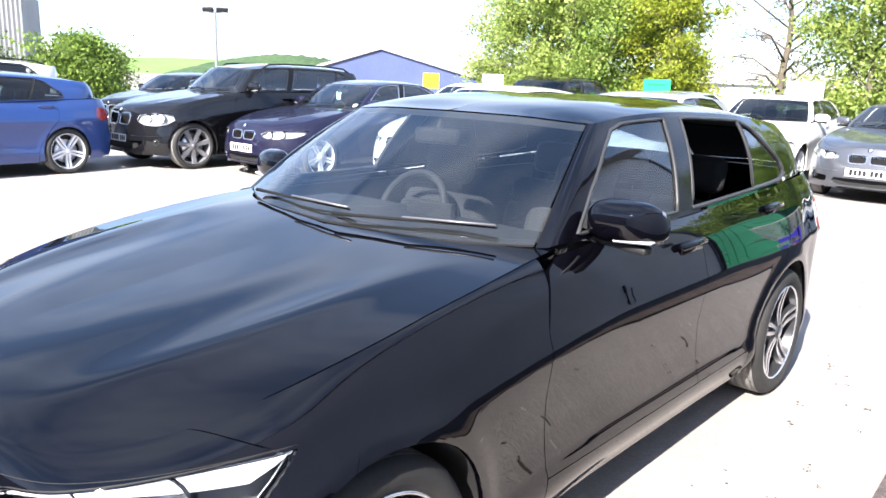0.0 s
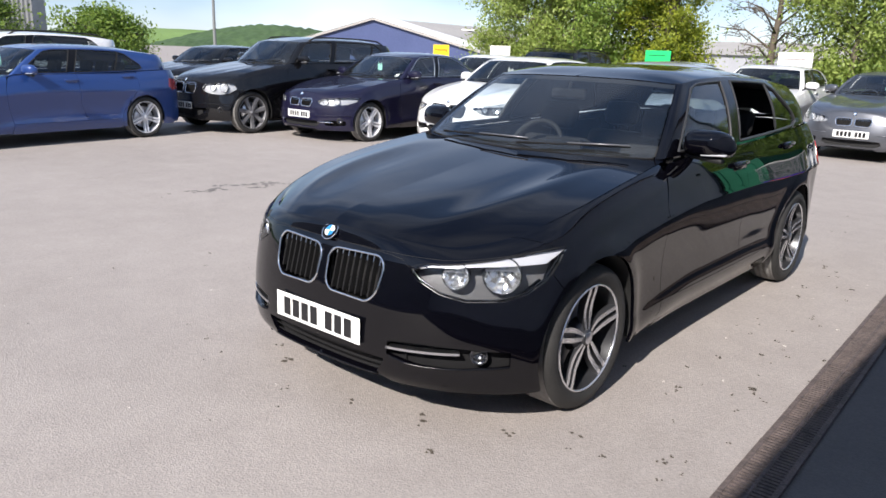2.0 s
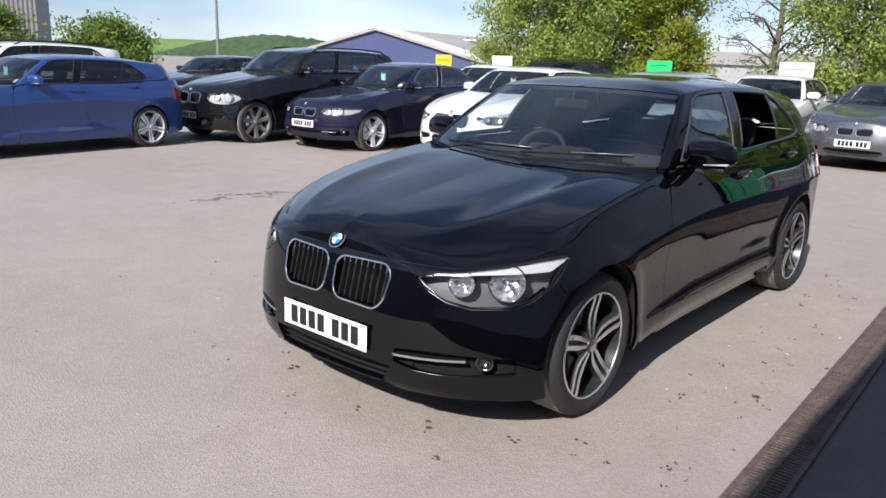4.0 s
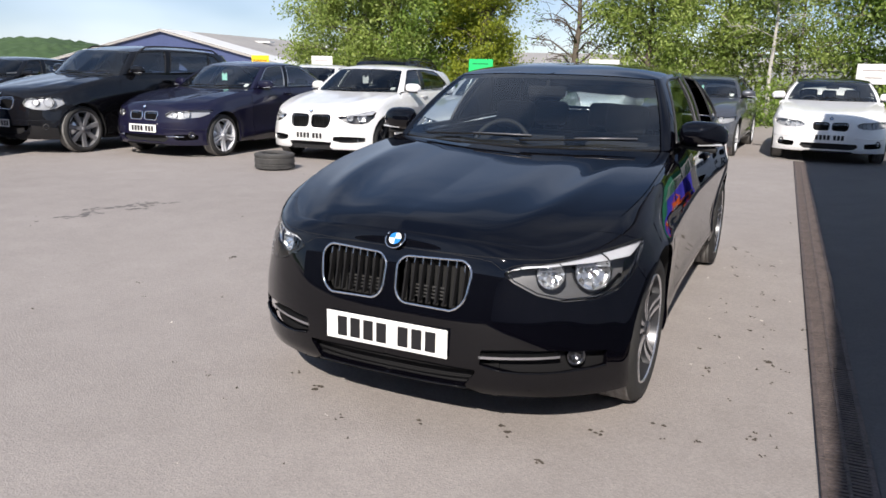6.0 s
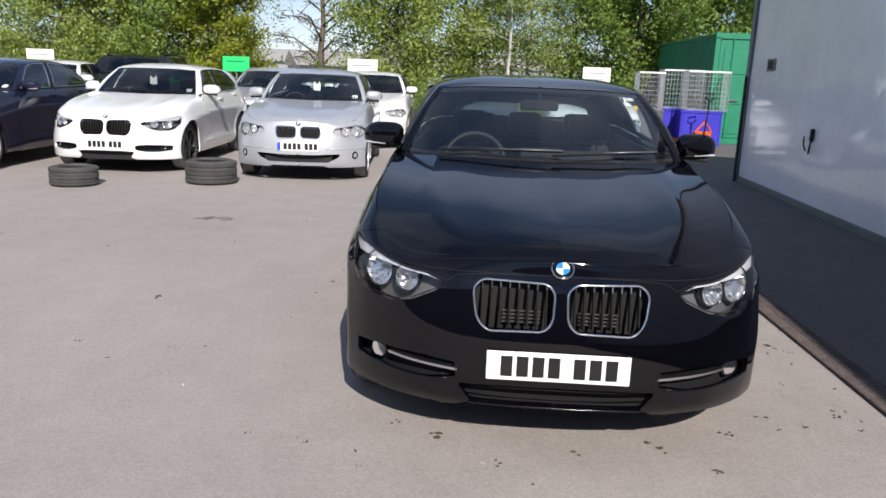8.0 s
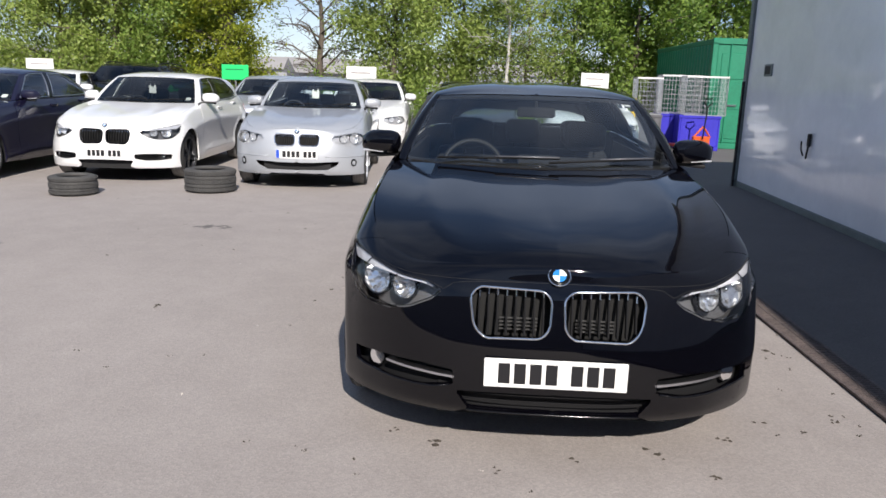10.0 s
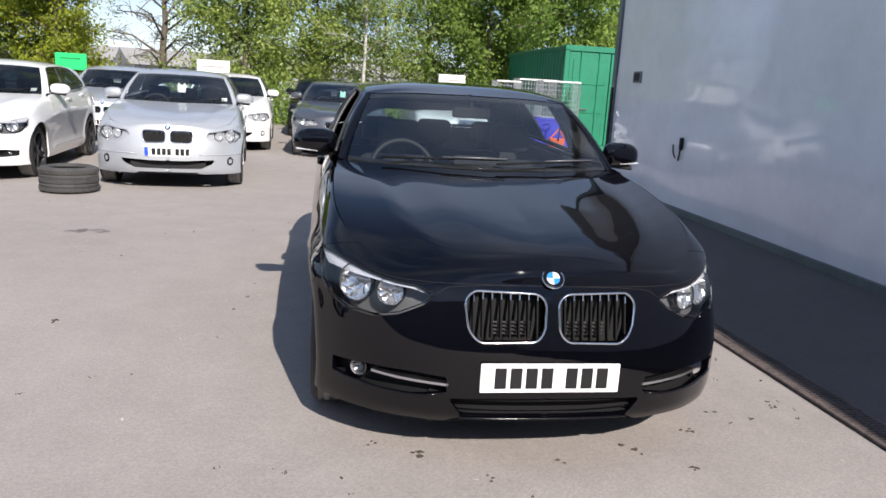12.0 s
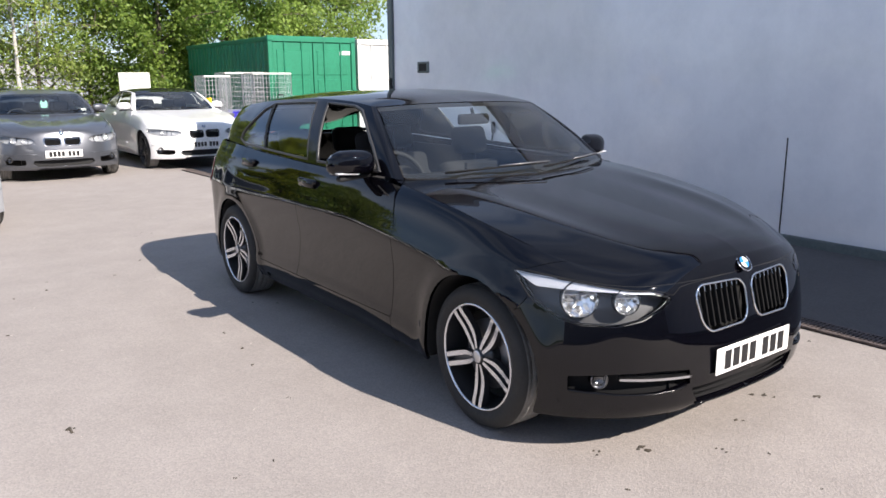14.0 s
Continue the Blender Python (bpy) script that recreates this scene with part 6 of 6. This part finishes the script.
SHED_GREY = mottled(material("dull_grey_sheet", (0.15, 0.155, 0.16), 0.6), [(0.12, 0.125, 0.13), (0.18, 0.185, 0.19)], (0.6, 8), 0.1)
raw("corrugated_wall", V, Fc, SHED_GREY, far_shed, smooth=False)
bm = bmesh.new()
block(bm, 0, 8, .06, 6, 0, 4.9)
part("shed_body", bm, SHED_GREY, far_shed)
far_shed.matrix_basis = pose(-42.0, 7.1, 0, 0, 0, 62)
for i, (x, y, w, d, h, rz) in enumerate(((-22, 70, 26, 14, 3.2, 5), (4, 95, 30, 16, 3.6, -8), (-60, 110, 30, 15, 4.0, 12), (-8, 52, 12, 9, 2.7, 20))):
    far = empty("low_building", "grey low industrial building beyond the trees", "building", "far buildings")
    bm = bmesh.new()
    block(bm, -w / 2, w / 2, -d / 2, d / 2, -2, h * .62)
    part("wall", bm, CLAD, far)
    V = [(-w / 2 - .3, -d / 2 - .3, h * .62), (w / 2 + .3, -d / 2 - .3, h * .62), (w / 2 + .3, d / 2 + .3, h * .62), (-w / 2 - .3, d / 2 + .3, h * .62), (-w / 2 - .3, 0, h), (w / 2 + .3, 0, h)]
    raw("roof", V, [(0, 1, 5, 4), (2, 3, 4, 5), (1, 2, 5), (3, 0, 4), (3, 2, 1, 0)], ROOF_GREY, far, smooth=False)
    far.matrix_basis = pose(x, y, 0, 0, 0, rz)

# hills
FIELD = mottled(material("field_grass", (0.13, 0.22, 0.05), 0.9), [(0.10, 0.17, 0.04), (0.17, 0.27, 0.07)], (0.02, 0.3), 0.1)
WOOD = mottled(material("far_wood", (0.035, 0.07, 0.025), 0.9), [(0.022, 0.05, 0.018), (0.055, 0.10, 0.035)], (0.06, 0.5), 0.2)


def hill(name, label, x, y, rx, ry, h, mat, rough, n=70):
    V, Fc = [], []
    for i in range(n + 1):
        for j in range(n + 1):
            u, v = -1 + 2 * i / n, -1 + 2 * j / n
            r = math.hypot(u, v)
            z = h * max(0, math.cos(min(1, r) * math.pi / 2)) ** 1.2 - 2
            z += rough * noise.noise(Vector((u * 22 + x, v * 22, 1))) * (r < .97)
            V.append((x + u * rx, y + v * ry, z))
    for i in range(n):
        for j in range(n):
            q = i * (n + 1) + j
            Fc.append((q, q + n + 1, q + n + 2, q + 1))
    return tagged(raw(name, V, Fc, mat), label, "hill", "", "structure")


hill("backdrop_hill", "green field on a far hillside", -400, 230, 190, 120, 10.5, FIELD, .15)
hill("backdrop_wood", "dark wooded hill on the skyline", -272, 205, 62, 60, 11.6, WOOD, 1.1, 110)
hill("backdrop_ridge", "wooded ridge beyond the roofs", 40, 520, 420, 160, 17, WOOD, 1.6, 90)
hill("backdrop_ridge", "wooded ridge in the west", -560, -60, 160, 300, 14, WOOD, 1.2, 60)

# trees
BARK = mottled(material("bark", (0.10, 0.08, 0.06), 0.9), [(0.06, 0.05, 0.04), (0.16, 0.13, 0.10)], (4, 40), 0.6, 60)
BIRCH = mottled(material("pale_bark", (0.5, 0.48, 0.44), 0.85), [(0.22, 0.20, 0.18), (0.62, 0.60, 0.56)], (5, 30), 0.4, 60)
LEAF_LIGHT = leaf_material("light_leaves", (0.17, 0.25, 0.045), (0.40, 0.48, 0.13))
LEAF_MID = leaf_material("mid_leaves", (0.115, 0.20, 0.032), (0.30, 0.41, 0.085))
LEAF_YELLOW = leaf_material("yellow_green_leaves", (0.14, 0.19, 0.018), (0.38, 0.42, 0.04))
LEAF_DARK = leaf_material("dark_leaves", (0.07, 0.135, 0.022), (0.24, 0.34, 0.06))


def tree(label, x, y, height, spread, leaves, mat, seed, trunk_r=.16, low=.10, bark=None, leaf=.095, limbs=26, clump=.34, bare=0.0):
    """A tree: tapered trunk, limbs and twigs, and a crown of many small leaves in clumps along the twigs."""
    rnd = random.Random(seed)
    rs = np.random.RandomState(seed)
    bark = bark or BARK
    top = empty("tree", label, "tree", "trees along the yard")
    trunk = [Vector((.10 * math.sin(k * 1.7 + seed) * k / 8, .10 * math.cos(k * 1.3 + seed) * k / 8, height * .92 * k / 8)) for k in range(9)]
    raw("trunk", *tube(trunk, [trunk_r * (1 - .11 * k) for k in range(9)], 9), bark, top)
    tv, tf, ends = [], [], []

    def add(path, r):
        v, f = tube(path, r, 5)
        o = len(tv)
        tv.extend(v)
        tf.extend(tuple(i + o for i in q) for q in f)

    for i in range(limbs):
        t = low + (1 - low) * (i + rnd.random() * .6) / limbs
        base = trunk[0].lerp(trunk[-1], t)
        a = i * 2.4 + rnd.random()
        reach = spread * (math.sin(math.pi * min(.98, .22 + .72 * t)) ** .8) * (.75 + .45 * rnd.random())
        d = Vector((math.cos(a), math.sin(a), .25 + .55 * rnd.random()))
        p1 = base + d * reach * .5 + Vector((0, 0, .1))
        p2 = base + Vector((d.x, d.y, d.z * .7)) * reach
        add([base, p1, p2], [trunk_r * .32 * (1 - t * .6), trunk_r * .18, .012])
        for k in range(7):
            s = base.lerp(p2, .28 + .10 * k)
            e = s + Vector((rnd.uniform(-1, 1), rnd.uniform(-1, 1), rnd.uniform(-.5, .8))) * reach * .36
            add([s, s.lerp(e, .5) + Vector((0, 0, .04)), e], [.016, .010, .005])
            if bare > .5:
                for _ in range(4):
                    a2 = s.lerp(e, rnd.uniform(.3, 1))
                    b2 = a2 + Vector((rnd.uniform(-1, 1), rnd.uniform(-1, 1), rnd.uniform(-.4, .8))) * reach * .2
                    add([a2, a2.lerp(b2, .5) + Vector((0, 0, .03)), b2], [.009, .007, .004])
            if rnd.random() > bare:
                ends += [e, s.lerp(e, .6)]
        if rnd.random() > bare:
            ends += [p2, p1]
    tagged(raw("branchwork", tv, tf, bark, top), "", "", "", "stuff")
    E = np.array([tuple(e) for e in ends])
    n = int(leaves * 1.55)
    c = E[rs.randint(0, len(E), n)]
    off = rs.normal(0, 1, (n, 3)) * (clump, clump, clump * .75) * .78
    P = c + off
    P[:, 2] = np.maximum(P[:, 2], .15 + rs.rand(n) * .3)
    L = 1.16 * leaf * (.55 + .9 * rs.rand(n))
    u = rs.normal(0, 1, (n, 3))
    u /= np.linalg.norm(u, axis=1)[:, None]
    w = np.cross(u, rs.normal(0, 1, (n, 3)))
    w /= np.linalg.norm(w, axis=1)[:, None]
    h = np.cross(u, w)
    V = np.stack([P - u * L[:, None] * .5, P + w * L[:, None] * .26 + h * L[:, None] * .08, P + u * L[:, None] * .5, P - w * L[:, None] * .26 + h * L[:, None] * .08], 1).reshape(-1, 3)
    me = bpy.data.meshes.new("crown")
    me.vertices.add(4 * n)
    me.vertices.foreach_set("co", V.ravel())
    me.loops.add(4 * n)
    me.loops.foreach_set("vertex_index", np.arange(4 * n))
    me.polygons.add(n)
    me.polygons.foreach_set("loop_start", np.arange(0, 4 * n, 4))
    me.update(calc_edges=True)
    me.validate()
    link("crown", me, mat, top, "", False)
    top.matrix_basis = pose(x, y, 0, 0, 0, seed * 47 % 360)
    return top


for k, (x, y, h, s, n, m, tr, lo, lf, cl, br) in enumerate((
        (-15.0, 23.5, 6.2, 2.3, 21000, LEAF_LIGHT, .14, .03, .10, .36, 0), (-12.6, 22.6, 6.8, 2.5, 24000, LEAF_LIGHT, .16, .03, .10, .36, 0), (-10.4, 23.4, 6.4, 2.3, 22000, LEAF_MID, .15, .03, .10, .36, 0),
        (-8.6, 22.0, 7.5, 1.35, 22000, LEAF_YELLOW, .30, .05, .085, .26, 0), (-6.2, 24.6, 6.5, 2.2, 900, LEAF_MID, .16, .16, .08, .3, .85), (-3.4, 23.2, 6.8, 2.2, 22000, LEAF_LIGHT, .13, .03, .10, .34, 0),
        (-1.2, 24.4, 6.3, 2.1, 13500, LEAF_LIGHT, .10, .03, .10, .34, .15), (1.0, 22.8, 5.8, 1.7, 6500, LEAF_LIGHT, .07, .06, .085, .32, .25), (2.6, 24.2, 6.4, 1.8, 10500, LEAF_MID, .08, .06, .09, .34, .15),
        (4.6, 23.4, 6.6, 2.3, 22000, LEAF_DARK, .14, .03, .11, .36, 0), (7.2, 24.4, 7.4, 2.9, 26000, LEAF_MID, .17, .03, .115, .40, 0), (10.6, 25.0, 7.2, 2.9, 22000, LEAF_MID, .17, .05, .115, .42, 0),
        (-23.0, 10.2, 2.35, 1.25, 11000, LEAF_DARK, .10, .02, .10, .30, 0), (-27.0, 12.6, 2.1, 1.2, 7000, LEAF_DARK, .10, .02, .10, .30, .05), (-27.5, 8.4, 2.8, 1.5, 9000, LEAF_DARK, .10, .02, .10, .30, .1),
        (-26.0, 6.2, 2.6, 1.6, 9000, LEAF_MID, .10, .02, .10, .30, .1))):
    tree(("leafy light green tree", "leafy fresh green tree", "yellow-green tree clad in climbing leaves", "thin tree with sparse young leaves", "dense dark green tree")[2 if m is LEAF_YELLOW else 3 if br > .1 else 4 if m is LEAF_DARK else 0 if m is LEAF_LIGHT else 1]
         + " by the yard", x, y, h, s, n, m, k + 3, tr, lo, None, lf, 26, cl, br)
tree("pale-barked birch with a thin crown by the yard", .35, 21.8, 6.6, 1.2, 2500, LEAF_LIGHT, 77, .07, .35, BIRCH, .08, 16, .3, .3)


def hedge():
    """Low growth and leaf litter under the trees: too many leaves to count."""
    rs = np.random.RandomState(5)
    n = 60000
    x = rs.uniform(-17, 13, n)
    y = 21.6 + rs.normal(0, .55, n) + .5 * np.sin(x * 1.3)
    z = np.abs(rs.normal(0, .55, n)) * (.8 + .4 * np.sin(x * 2.1) + .2 * np.sin(x * 5.3))
    P = np.stack([x, y, z], 1)
    L = .09 * (.6 + .8 * rs.rand(n))
    u = rs.normal(0, 1, (n, 3))
    u /= np.linalg.norm(u, axis=1)[:, None]
    w = np.cross(u, rs.normal(0, 1, (n, 3)))
    w /= np.linalg.norm(w, axis=1)[:, None]
    V = np.stack([P - u * L[:, None] * .5, P + w * L[:, None] * .3, P + u * L[:, None] * .5, P - w * L[:, None] * .3], 1).reshape(-1, 3)
    me = bpy.data.meshes.new("undergrowth")
    me.vertices.add(4 * n)
    me.vertices.foreach_set("co", V.ravel())
    me.loops.add(4 * n)
    me.loops.foreach_set("vertex_index", np.arange(4 * n))
    me.polygons.add(n)
    me.polygons.foreach_set("loop_start", np.arange(0, 4 * n, 4))
    me.update(calc_edges=True)
    tagged(link("undergrowth", me, LEAF_MID, None, "", False), "green undergrowth at the foot of the trees", "undergrowth", "", "stuff")


hedge()

# litter and stains on the tarmac
SOIL = mottled(material("dark_litter", (0.05, 0.04, 0.03), 0.9), [(0.03, 0.025, 0.02), (0.08, 0.065, 0.05)], (20, 90), 0.5, 200)
DAMP = mottled(material("damp_stain", (0.13, 0.12, 0.11), 0.7), [(0.10, 0.092, 0.088), (0.16, 0.145, 0.135)], (6, 60), 0.3, 150)
PALE = mottled(material("pale_scuff", (0.5, 0.46, 0.42), 0.85), [(0.42, 0.38, 0.34), (0.54, 0.49, 0.45)], (8, 90), 0.3, 150)


def blots(name, label, spots, mat, seed, flat=.004):
    """Low ragged heaps on the ground, each of a few crumbs."""
    rnd = random.Random(seed)
    V, Fc = [], []
    for x, y, r in spots:
        for k in range(rnd.randint(2, 5)):
            cx, cy, rr = x + rnd.gauss(0, r * .7), y + rnd.gauss(0, r * .7), r * rnd.uniform(.25, .7)
            o, n = len(V), 9
            V.append((cx, cy, .003 + flat * rnd.uniform(.5, 1.4)))
            for i in range(n):
                a = 2 * math.pi * i / n
                q = rr * rnd.uniform(.5, 1.2)
                V.append((cx + q * math.cos(a), cy + q * .8 * math.sin(a), .001))
            Fc += [(o, o + 1 + i, o + 1 + (i + 1) % n) for i in range(n)]
    tagged(raw(name, V, Fc, mat), label, "litter", "", "stuff")


rnd = random.Random(11)
near_bits = [(-.43, .20, .030), (.42, .22, .028), (.10, .12, .022), (-.62, .30, .020), (.75, .38, .02), (-2.28, 1.82, .022), (1.32, 1.51, .025), (-.2, .02, .016), (.95, .55, .018), (-.75, .05, .012), (1.18, .95, .012), (1.3, .6, .018), (.62, .05, .02)]
near_bits += [(rnd.uniform(.95, 1.5), rnd.uniform(.2, 4.2), rnd.uniform(.006, .018)) for _ in range(46)]
near_bits += [(rnd.uniform(-6, 1.4), rnd.uniform(-1.5, 6.5), rnd.uniform(.005, .013)) for _ in range(70)]
near_bits += [(-2.28, 1.82, .02)]
blots("leaf_litter", "dark crumbs of leaf litter on the tarmac", near_bits, SOIL, 3)
streak = [(-4.52 + .10 * math.sin(t * 9) + .02 * rnd.gauss(0, 1), 2.1 + 1.05 * t, .05 + .03 * rnd.random()) for t in np.linspace(0, 1, 16)]
streak += [(-4.35 + .06 * rnd.gauss(0, 1), 2.75 + .5 * t, .05) for t in np.linspace(0, 1, 6)]
blots("damp_streak", "dark damp streak on the tarmac", streak, DAMP, 4, .001)
blots("damp_patch", "faint damp patch on the tarmac", [(-2.82 + .12 * rnd.gauss(0, 1), 4.3 + .06 * rnd.gauss(0, 1), .07) for _ in range(7)], DAMP, 6, .001)
blots("pale_specks", "pale scuffs and crumbs on the tarmac", [(rnd.uniform(-3, 1.4), rnd.uniform(-1.5, 5), rnd.uniform(.003, .008)) for _ in range(60)], PALE, 8, .003)
